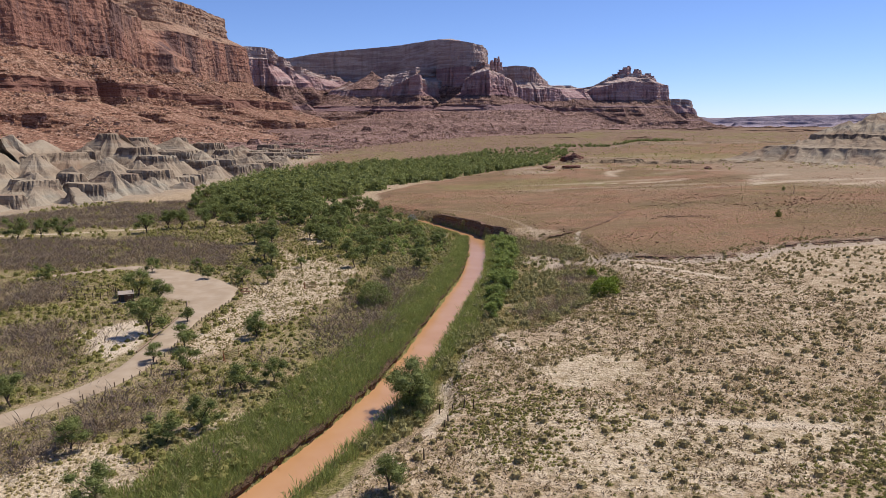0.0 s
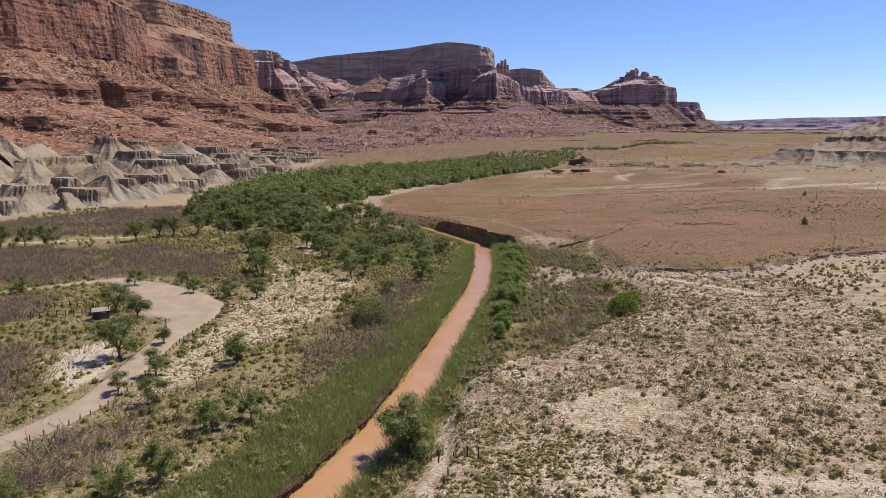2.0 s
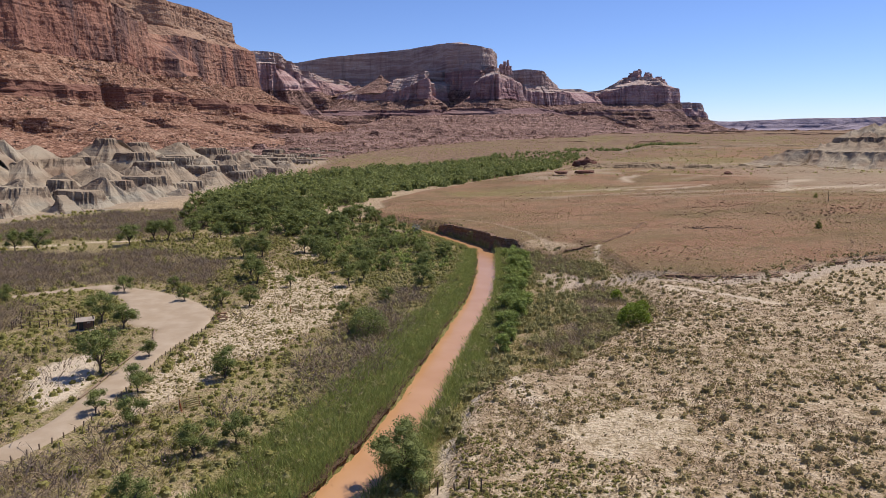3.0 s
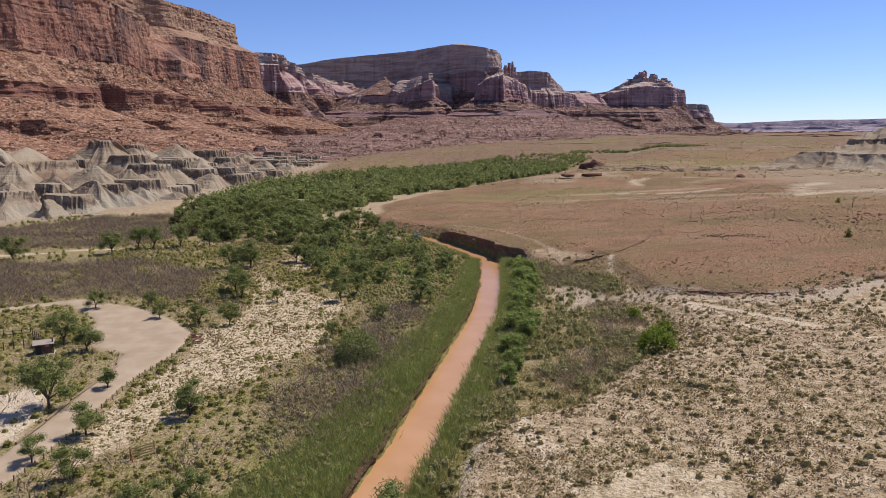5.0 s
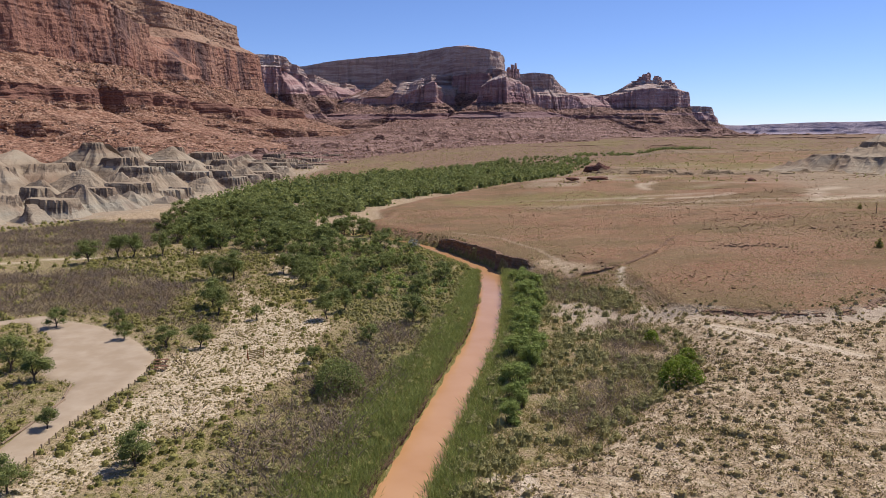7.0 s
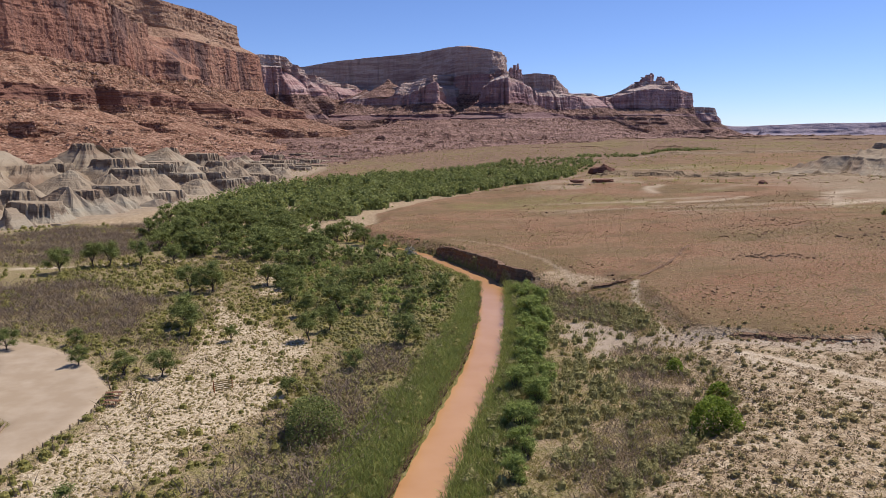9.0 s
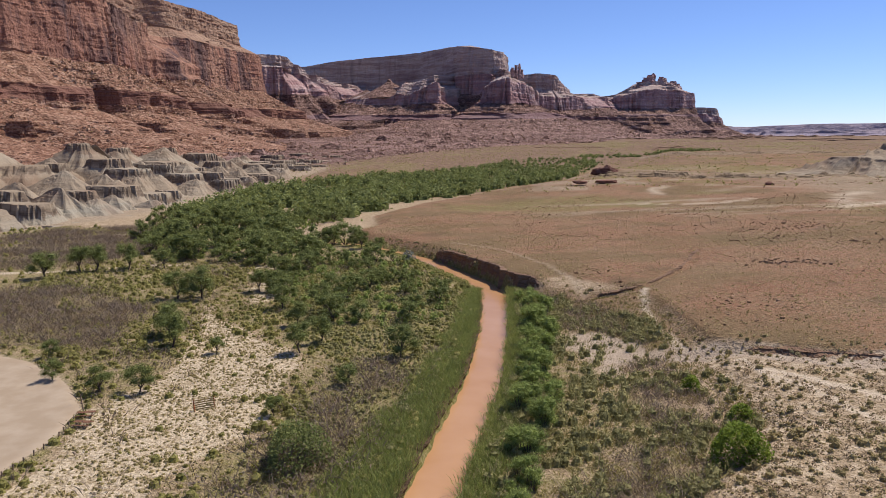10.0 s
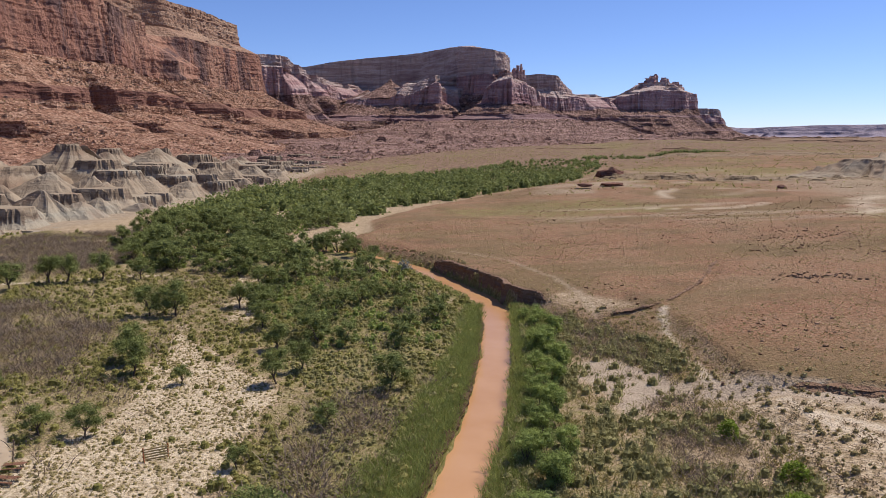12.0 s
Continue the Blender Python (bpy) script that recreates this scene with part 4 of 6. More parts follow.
def strip_hills(name, line, depth, tiers, rise, seed, label, step=2.0, flip=1, material=None, taper=1, sunk=True):
    """Eroded clay hills along a line: tiers of cones and capped mounds on a rising apron. A tier: distance back, height, spacing."""
    rng = np.random.default_rng(seed)
    c, n = ribbon(line, 0, step)
    n = n * flip
    q = np.arange(len(c)) * step
    v = np.arange(-16, depth, step)
    V, Q = np.meshgrid(v, q)
    z = rise * np.clip(V + 10 * fbm(Q / 25, V / 25, 3, seed), 0, None) - 0.4
    bed = np.zeros(V.shape)
    for back, height, space in tiers:
        u = rng.uniform(0, space)
        while u < q[-1]:
            hv = back + rng.normal() * 9
            top = height * rng.uniform(0.75, 1.15)
            flat = rng.choice([0.4, 0.6, 1.0, 5.0, 9.0])
            ledge = 0.0 if flat < 2 else rng.uniform(2.5, 5.0)
            long = rng.uniform(0.65, 1.25)
            top = top * float(np.interp(c[min(int(u / step), len(c) - 1), 1], [650, 950], [1, 0.4])) if step < 5 else top
            w = 52
            m = (np.abs(q - u) < w)
            du, dv = (Q[m] - u) / long, V[m] - hv
            r = np.hypot(du, dv * np.where(dv > 0, 0.45, 1.0))
            a = np.arctan2(dv, du)
            r = r * (1 + 0.16 * vnoise(a * 2.2, 0 * a + u, seed + 3) + 0.10 * vnoise(a * 5.5, r / 9, seed + 4)) + 1.2 * fbm(Q[m] / 4, V[m] / 4, 2, seed + 5)
            out = np.clip(r - flat, 0, None)
            hill = top - ledge * sstep(0, 1.6, out) - 48 * (1 - np.exp(-out / 60)) - 0.22 * out - 0.06 * np.clip(flat - r, -99, 0)
            # marks the ledge faces that take the dark, shade-bearing colour
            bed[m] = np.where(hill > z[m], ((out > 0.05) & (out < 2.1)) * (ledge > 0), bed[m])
            z[m] = np.maximum(z[m], hill)
            u += space * rng.uniform(0.6, 1.4)
    z = z * sstep(-16, -2, V) * sstep(0, taper, Q) + 0.3 * fbm(Q / 5, V / 5, 3, seed + 6)
    x, y = c[:, 0][:, None] + n[:, 0][:, None] * V, c[:, 1][:, None] + n[:, 1][:, None] * V
    g = land(x.ravel(), y.ravel()).reshape(x.shape)
    z = np.where(V < -13, g - 1.5, (np.minimum(g, 6) if sunk and step < 5 else g) + z)
    me = raw_mesh(name, np.stack([x.ravel(), y.ravel(), z.ravel()], 1), grid_faces(*x.shape), False)
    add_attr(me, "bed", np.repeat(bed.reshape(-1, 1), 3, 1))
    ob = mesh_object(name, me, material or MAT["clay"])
    return tagged(ob, label, "badlands")


def terraced_hill():
    """Clay hill that steps up in two dark ledges, its slopes cut by rills, with a nose at the near end of the line."""
    step = 1.4
    c, n = ribbon([(228, 640), (266, 590), (326, 544), (600, 300), (900, 40)], 0, step)
    q = np.arange(len(c)) * step
    V, Q = np.meshgrid(np.arange(-12, 225, step), q)
    back = np.minimum(V, Q * 0.95) + 9 * fbm(Q / 34, V / 60, 3, 92)
    spur = 2 * np.abs(vnoise(Q / 11 + 0.6 * fbm(Q / 9, V / 12, 2, 94), V / 70, 93)) + np.abs(vnoise(Q / 4.2, V / 26, 95))
    on_slope = np.clip(back / 14, 0, 1)
    b = back - 3.2 * spur * on_slope * (1 - sstep(36, 40, back) * (1 - sstep(43, 52, back))) + 1.2 * fbm(Q / 3, V / 3, 2, 96)
    z = np.interp(b, [-12, 0, 22, 37, 38.2, 45, 68, 69.4, 75, 105, 150, 225], [-1.5, 0, 4.6, 10.6, 12.4, 13.0, 18.6, 22.6, 23.4, 37, 54, 66])
    # fans of clay that climb up the faces of the ledges, gullies between them
    fan = 1 - np.abs(vnoise(Q / 8 + 0.5 * fbm(Q / 7, V / 9, 2, 99), 0 * V, 100)) * 1.6
    under = np.maximum(sstep(14, 36, b) * (b < 38.2), sstep(48, 67, b) * (b < 69.4))
    z = z + under * np.clip(fan, 0, 1) * 2.4 - 1.1 * spur * sstep(3, 12, back) * (1 - sstep(33, 38, back)) - 1.9 * spur * sstep(72, 90, back)
    z = np.where((b > 30) & (b < 38.2), np.minimum(z, 12.4), np.where((b > 60) & (b < 69.4), np.minimum(z, 22.4), z))
    # both ledge faces, in patches, get the colour with shade in it
    bed = np.maximum((b > 36.6) & (b < 38.6), (b > 67.4) & (b < 70)) * (fbm(Q / 16, V / 30, 2, 97) > -0.22)
    z = z + (1.1 * fbm(Q / 5, V / 5, 4, 98) - 0.4) * sstep(-4, 4, back)
    x, y = c[:, 0][:, None] + n[:, 0][:, None] * V, c[:, 1][:, None] + n[:, 1][:, None] * V
    g = land(x.ravel(), y.ravel()).reshape(x.shape)
    z = np.minimum(g, 10.5) + z - 3 * (V < -10) - 3 * (Q < 2)
    me = raw_mesh("clay_hill", np.stack([x.ravel(), y.ravel(), z.ravel()], 1), grid_faces(*x.shape), False)
    add_attr(me, "bed", np.repeat((1.0 * bed).reshape(-1, 1), 3, 1))
    tagged(mesh_object("clay_hill", me, MAT["clay"]), "grey and tan clay hill stepped by two dark ledges", "badlands")


def build_badlands():
    strip_hills("eroded_bank", [(92, 640), (130, 606), (170, 590), (235, 585), (300, 560)], 46, [(4, 1.4, 15), (16, 2.4, 18), (30, 3.2, 24)], 0.03, 87, "low eroded tan earth bank on the far flat", 2.0, 1, MAT["bank_clay"], 12, False)
    strip_hills("eroded_bank", [(230, 1010), (330, 1000), (470, 1020), (640, 990)], 60, [(6, 3, 26), (24, 5, 34)], 0.03, 88, "low eroded tan earth bank on the far flat", 3.5, 1, MAT["bank_clay"], 30, False)
    hills = strip_hills("rubble_hills", [(-150, 960), (-110, 1180), (-40, 1400), (110, 1620), (330, 1830), (640, 2080), (960, 2420), (1300, 2900)], 420, [(20, 4, 60), (80, 8, 60), (160, 14, 70), (250, 20, 80), (340, 27, 90)], 0.045, 85, "low brown rubble hills at the foot of the mesas", 6.0, 1, MAT["far_talus"], 80)
    pts = np.array([v.co for v in hills.data.vertices])
    RUBBLE.append((pts[(pts[:, 1] < 2000) & (pts[:, 2] > 4)], 5000, 2.2))
    strip_hills("badland_hills", FOOT, 130, [(8, 8, 22), (30, 13, 24), (54, 18.5, 26), (80, 25, 28), (108, 32, 30)], 0.05, 81, "pale tan eroded clay badland hills with shade coloured into the ledges", 1.5)
    terraced_hill()


def build_scarps():
    """Low red scarps, one behind the other, across the far end of the valley."""
    rng = np.random.default_rng(95)
    for k in range(34):
        y = float(rng.uniform(1050, 3000))
        x = float(y * rng.uniform(0.08, 0.62))
        long, high = float(rng.uniform(40, 170) * (0.6 + y / 3500)), float(rng.uniform(2.0, 5.0) * (0.6 + y / 3500))
        u = np.linspace(-0.5, 0.5, max(24, int(long / 4)))
        bow = 0.12 * long * fbm(u * 4 + k, 0 * u, 2, 96) * 2
        px, py = x + long * u, y + bow
        g = land(px, py)
        top = high * sstep(0.5, 0.36, np.abs(u)) * (0.75 + 0.5 * fbm(u * 9 + k, 0 * u, 2, 97))
        rows = [(-3.0 * high, -0.6, 0.0), (-1.2 * high, 0.0, 0.42), (-0.9 * high, 0.0, 0.5), (-0.7 * high, 0.0, 0.98), (0.0, 0.0, 1.0), (12 * high, -0.8, 0.05)]
        co = np.concatenate([np.stack([px, py + o + 0.6 * high * vnoise(px / 9, 0 * px + o, 98), g + b + top * f], 1) for o, b, f in rows])
        ob = mesh_object("low_scarp", raw_mesh("low_scarp", co, grid_faces(len(rows), len(u))), MAT["earth"])
        tagged(ob, "low dark red earth scarp on the far valley floor", "scarp", "far scarps")


def build_cutbank():
    """Steep earth faces where the terrace breaks off: the river cut and the low scarp above the wash."""
    for line, base, up, name, label in [(TERRACE[10:17], -1.4, 0.0, "river_cutbank", "steep dark red earth bank cut by the river"), (TERRACE[20:30], None, 0.0, "earth_scarp", "low crumbling red earth scarp above the wash"), (GULLY, None, 0.0, "gully_bank", "shaded earth side of a narrow gully")]:
        c, n = ribbon(line, 0, 0.6)
        q = np.arange(len(c)) * 0.6
        bite = 1.1 * fbm(q / 5, 0 * q, 3, 161) + 0.5 * np.abs(vnoise(q / 1.6, 0 * q, 162))
        n = -n
        cut = name == "gully_bank"
        mid = land(c[:, 0], c[:, 1]) - 0.25
        if cut:
            c, bite = c - n * 1.0, 0.35 * bite
        top = land(c[:, 0] - n[:, 0] * 2.4, c[:, 1] - n[:, 1] * 2.4)
        foot = np.full(len(c), base) if base is not None else land(c[:, 0] + n[:, 0] * 2.5, c[:, 1] + n[:, 1] * 2.5) - 0.3
        if cut:
            foot = mid
        fade = sstep(0, 5, q) * sstep(0, 30, q[-1] - q) if cut else sstep(0, 8, q) * sstep(0, 8, q[-1] - q)
        rows = []
        for t in np.linspace(0, 1, 10):
            o = (0.2 - 0.3 * t if cut else 0.9 - 1.0 * t ** 0.6 if base is not None else 1.5 - 1.9 * t) + bite + 0.25 * vnoise(q / 0.9, 0 * q + t * 5, 163) + (0.25 if 0.85 < t < 0.99 else 0)
            z = foot + (top + 0.06 - foot) * t * fade * (0.8 if cut else 1 if base is not None else 0.65) + 0.08 * vnoise(q / 1.2, 0 * q + t * 3, 164) - 0.8 * (1 - fade)
            rows.append(np.stack([c[:, 0] + n[:, 0] * o, c[:, 1] + n[:, 1] * o, z], 1))
        rows.append(np.stack([c[:, 0] - n[:, 0] * 2.6, c[:, 1] - n[:, 1] * 2.6, land(c[:, 0] - n[:, 0] * 2.6, c[:, 1] - n[:, 1] * 2.6) - 0.15], 1))
        ob = mesh_object(name, raw_mesh(name, np.concatenate(rows), grid_faces(len(rows), len(c))), MAT["earth"])
        tagged(ob, label, "earth bank", kind="structure")


build_ground()
build_cutbank()
build_water()
build_banks()
build_road()
build_mesas()
build_ridges()
build_badlands()
build_scarps()

# ---- plants ----
def leaf_quads(centre, size, rng, aspect=0.8, tilt=0.8):
    """Small four-cornered leaves, each tilted at random."""
    n = len(centre)
    up = np.array([0, 0, 1.0]) + rng.normal(size=(n, 3)) * tilt
    a = np.cross(up, rng.normal(size=(n, 3)))
    a /= np.linalg.norm(a, axis=1)[:, None]
    b = np.cross(up, a)
    b /= np.linalg.norm(b, axis=1)[:, None]
    s = np.asarray(size)[:, None]
    a, b = a * s * 0.5, b * s * 0.5 * aspect
    v = np.stack([centre - a, centre + b * 0.9, centre + a, centre - b], 1).reshape(-1, 3)
    return v, np.arange(4 * n).reshape(n, 4)


def blob(cx, cy, cz, rx, rz, rng, seg=6, rings=3, dome=True):
    """A lumpy rounded core, all faces four-cornered."""
    v, f = [], []
    for i in range(rings + 1):
        t = (i / rings) * (math.pi / 2 if dome else math.pi) if dome else math.pi * (0.06 + 0.88 * i / rings)
        r, h = (math.cos(t), math.sin(t)) if dome else (math.sin(t), -math.cos(t))
        for k in range(seg):
            a = 2 * math.pi * k / seg + 0.4 * i
            w = rng.uniform(0.78, 1.18)
            v.append((cx + rx * w * max(r, 0.12) * math.cos(a), cy + rx * w * max(r, 0.12) * math.sin(a), cz + rz * h * rng.uniform(0.85, 1.1)))
    for i in range(rings):
        for k in range(seg):
            f.append((i * seg + k, i * seg + (k + 1) % seg, (i + 1) * seg + (k + 1) % seg, (i + 1) * seg + k))
    return np.array(v), np.array(f)


def bush_proto(n, rng, height=0.75, leaf=0.26, hollow=0.6, core=True):
    """A rounded bush about one unit wide: lumpy core and loose leaf sprays."""
    d = rng.normal(size=(n, 3))
    d[:, 2] = np.abs(d[:, 2])
    d /= np.linalg.norm(d, axis=1)[:, None]
    lump = 1 + 0.28 * np.sin(3 * np.arctan2(d[:, 1], d[:, 0]) + rng.uniform(0, 6)) * (1 - d[:, 2])
    r = rng.uniform(hollow, 1, n) ** 0.7 * lump
    c = d * r[:, None] * [0.5, 0.5, height]
    v, f = leaf_quads(c, leaf * rng.uniform(0.6, 1.25, n), rng)
    if core:
        cv, cf = blob(0, 0, -0.02, 0.34 if core is True else core, height * (0.66 if core is True else core * 1.9), rng, 6, 2)
        v, f = np.concatenate([v, cv]), np.concatenate([f, cf + len(v)])
    return v, f


def blade_proto(n, rng, height=1.0, spread=0.35, lean=0.35, width=0.07):
    """A tuft of upright pointed blades, as narrow four-cornered faces."""
    base = rng.normal(size=(n, 2)) * spread * 0.5
    ang = rng.uniform(0, 2 * math.pi, n)
    h = height * rng.uniform(0.55, 1.1, n)
    out = base * 0.8 + rng.normal(size=(n, 2)) * lean * 0.5
    w = np.stack([np.cos(ang), np.sin(ang), 0 * ang], 1) * width
    p0 = np.concatenate([base, np.zeros((n, 1)) - 0.05], 1)
    p1 = np.concatenate([base + out * 0.45, (h * 0.6)[:, None]], 1)
    p2 = np.concatenate([base + out, h[:, None]], 1)
    v = np.stack([p0 - w * 0.5, p1 - w, p2, p1 + w], 1).reshape(-1, 3)
    return v, np.arange(4 * n).reshape(n, 4)


def strew(name, protos, x, y, size, material, label, category, rng, tall=None, lift=0.0):
    """Many small plants or stones as one object of kind stuff."""
    n = len(x)
    z = land(x, y) + lift
    which = rng.integers(0, len(protos), n)
    rot = rng.uniform(0, 2 * math.pi, n)
    tall = np.ones(n) if tall is None else tall
    vs, fs, base = [], [], 0
    for k, (pv, pf) in enumerate(protos):
        m = np.nonzero(which == k)[0]
        c, s = np.cos(rot[m])[:, None], np.sin(rot[m])[:, None]
        sc = size[m][:, None]
        vx = (pv[None, :, 0] * c - pv[None, :, 1] * s) * sc + x[m][:, None]
        vy = (pv[None, :, 0] * s + pv[None, :, 1] * c) * sc + y[m][:, None]
        vz = pv[None, :, 2] * sc * tall[m][:, None] + z[m][:, None]
        vs.append(np.stack([vx, vy, vz], 2).reshape(-1, 3))
        fs.append((pf[None] + (np.arange(len(m)) * len(pv))[:, None, None] + base).reshape(-1, pf.shape[1]))
        base += len(m) * len(pv)
    ob = mesh_object(name, raw_mesh(name, np.concatenate(vs), np.concatenate(fs)), material)
    return tagged(ob, label, category, kind="stuff")


def sow(rng, box, per_m2, weight):
    """Random places in box x0, y0, x1, y1, kept with the chance that weight(x, y) gives."""
    x0, y0, x1, y1 = box
    n = int((x1 - x0) * (y1 - y0) * per_m2)
    x, y = rng.uniform(x0, x1, n), rng.uniform(y0, y1, n)
    keep = rng.uniform(size=n) < weight(x, y)
    return x[keep], y[keep]


def river_side(x, y):
    """Distance from the water's middle, negative on the left bank."""
    d, _ = near(RIVER, x, y)
    ry, rx = [p[1] for p in RIVER[:16]], [p[0] for p in RIVER[:16]]
    return np.where((x < np.interp(y, ry, rx)) | (y > 270), -d, d)


def soft_in(polys, x, y, edge=3.0):
    r = np.zeros(np.shape(x))
    jx, jy = x + 2.5 * fbm(x / 5, y / 5, 2, 71), y + 2.5 * fbm(x / 5, y / 5, 2, 72)
    for p in polys:
        r = np.maximum(r, sstep(-edge, edge, signed(p, jx, jy)))
    return r


def paved(x, y):
    d, _ = near(ROAD, x, y)
    return (d < 3.3) | (signed(PAD, x, y) > -0.5)


TAMARISK = [[(-260, 215), (-180, 262), (-154, 256), (-101, 266), (-70, 243), (-62, 210), (-89, 211), (-108, 201), (-126, 203), (-200, 190)], [(-89, 142), (-80, 146), (-63, 118), (-66, 108), (-85, 118)], [(-130, 185), (-97, 184), (-90, 165), (-105, 150), (-130, 160)],
            [(-62, 91), (-52, 103), (-43, 110), (-38, 101), (-50, 80), (-66, 82)], [(-27, 151), (-13.5, 178), (-10, 142), (-18, 122), (-24, 132)], [(-18, 165), (-18.7, 189), (-10, 202), (-4.6, 189), (-8, 165)],
            [(-210, 300), (-170, 390), (-130, 400), (-105, 330), (-115, 296), (-160, 284)]]
TAMARISK_R = [[(24, 252), (33, 243), (38.7, 215), (39.2, 199), (36.1, 189), (31, 190), (33.8, 203), (25, 222)], [(28, 181), (37, 190), (40.2, 180), (38, 168), (30, 165)], [(20, 140), (30, 150), (33, 162), (24, 165), (14, 150)]]
GROVE = [(-124, 352), (-103, 322), (-71, 304), (-47, 297), (-38, 330), (-47, 350), (-64, 368), (-69, 392), (-58, 416), (-46, 428), (-48, 440), (-28, 512), (15, 582), (85, 674), (115, 742), (40, 900), (-62, 798), (-106, 708), (-144, 651), (-152, 608), (-155, 520), (-142, 420)]
GROVE_NEAR = [(-53, 301), (-35, 326), (-14, 305), (-5, 280), (2, 258), (0, 234), (-8, 226), (-19, 226), (-34, 240), (-46, 262)]
LOW_R = [(-12, 80), (-3, 92), (2, 105), (5, 123), (9, 130), (19, 134), (35, 156), (42, 165), (45, 178), (43, 195), (42, 221), (26, 252), (16, 258), (8, 200), (0, 145), (-8, 108)]


def build_low_plants():
    rng = np.random.default_rng(21)
    sage = [bush_proto(18, rng, 0.64, 0.25, 0.7, 0.42) for _ in range(6)]
    small = [bush_proto(2, rng, 0.55, 0.38, 0.6, 0.42) for k in range(6)]
    tuft = [blade_proto(5, rng, 0.8, 0.8, 0.8, 0.12) for _ in range(4)]
    # bench on the near side of the river
    clump = lambda x, y: 0.4 + 0.6 * sstep(-0.12, 0.25, fbm(x / 9, y / 9, 3, 101))
    on_bench = lambda x, y: (inside(BENCH, x, y) & ~inside(TERRACE, x, y)) * clump(x, y) * (1 - 0.93 * soft_in(SANDS[2:3] + [WASH], x, y, 2)) * (near(PATHS[3], x, y)[0] > 1.2) * (near(PATHS[5], x, y)[0] > 0.9) * (near(PATHS[6], x, y)[0] > 0.9)
    x, y = sow(rng, (-10, 66, 115, 206), 0.42, on_bench)
    strew("sagebrush", sage, x, y, rng.uniform(0.5, 1.0, len(x)) * (1 + 0.7 * (rng.uniform(size=len(x)) > 0.84)), MAT["sage"], "grey-green sagebrush dotted over pale dry soil", "sagebrush", rng)
    x, y = sow(rng, (-10, 68, 80, 204), 1.2, on_bench)
    strew("desert_tufts", small, x, y, rng.uniform(0.22, 0.5, len(x)), MAT["sage"], "small dull green desert tufts on pale soil", "desert shrubs", rng)
    x, y = sow(rng, (-10, 68, 80, 204), 1.5, lambda x, y: (inside(BENCH, x, y) & ~inside(TERRACE, x, y)) * (0.35 + 0.65 * sstep(-0.2, 0.2, fbm(x / 6, y / 6, 3, 110))) * (near(PATHS[3], x, y)[0] > 1.0) * (near(PATHS[6], x, y)[0] > 0.8) * (1 - 0.8 * soft_in([WASH] + SANDS[2:3], x, y, 1.0)))
    strew("dry_tufts", [blade_proto(6, rng, 0.55, 0.9, 0.7, 0.16) for _ in range(5)], x, y, rng.uniform(0.3, 0.6, len(x)), MAT["drytuft"], "dry rusty-brown tufts over pale soil", "desert shrubs", rng)
    lush = np.random.default_rng(140)
    x, y = sow(lush, (0, 64, 66, 140), 4.0, lambda x, y: on_bench(x, y) * sstep(-0.05, 0.25, fbm(x / 10, y / 7, 3, 111)) * np.maximum(1 - sstep(82, 96, y), 1 - sstep(10, 24, x)))
    strew("bench_greens", [bush_proto(9, lush, 0.5, 0.3, 0.7, 0.4) for _ in range(5)], x, y, lush.uniform(0.3, 0.7, len(x)), MAT["willow"], "low yellow-green growth spread over pale soil", "desert shrubs", lush)
    x, y = sow(rng, (-10, 66, 70, 140), 2.6, lambda x, y: on_bench(x, y) * sstep(-0.1, 0.3, fbm(x / 14, y / 14, 2, 108)))
    strew("bunch_grass", tuft, x, y, rng.uniform(0.25, 0.5, len(x)), MAT["drygrass"], "straw-coloured bunch grass on the river bench", "grass", rng)
    x, y = sow(rng, (-45, -20, 90, 66), 0.16, lambda x, y: inside(BENCH, x, y) * clump(x, y))
    strew("sagebrush", small, x, y, rng.uniform(0.5, 1.1, len(x)), MAT["sage"], "grey-green sagebrush dotted over pale dry soil", "sagebrush", rng)
    # red terrace
    x, y = sow(rng, (-40, 185, 240, 420), 0.55, lambda x, y: inside(TERRACE, x, y) * (0.25 + 0.75 * sstep(-0.2, 0.3, fbm(x / 25, y / 25, 3, 103))) * (1 - 0.6 * sstep(300, 520, y)))
    strew("terrace_tufts", [bush_proto(4, rng, 0.5, 0.6, 0.4, False) for _ in range(5)], x, y, rng.uniform(0.3, 0.75, len(x)), MAT["sage"], "sparse low tufts on red stony ground", "desert shrubs", rng)
    x, y = sow(rng, (24, 182, 120, 262), 0.35, lambda x, y: (np.abs(signed(TERRACE, x, y) - 1) < 4) * 0.8)
    x2, y2 = sow(rng, (-42, 288, 8, 350), 0.5, lambda x, y: (np.abs(signed(TERRACE, x, y) + 1) < 5) * 0.8)
    x, y = np.concatenate([x, x2]), np.concatenate([y, y2])
    strew("scarp_brush", sage, x, y, rng.uniform(0.5, 1.1, len(x)), MAT["sage"], "brush along the foot of a low earth scarp", "sagebrush", rng)
    # river flat
    flat = lambda x, y: inside(FLAT, x, y) * ~paved(x, y) * (np.abs(river_side(x, y)) > 5)
    x, y = sow(rng, (-115, 64, 12, 310), 0.62, lambda x, y: flat(x, y) * (1 - 0.93 * soft_in(SANDS + [WHITE], x, y)) * (1 - 0.82 * soft_in(TAMARISK, x, y)) * (0.35 + 0.65 * sstep(-0.2, 0.2, fbm(x / 11, y / 11, 3, 105))))
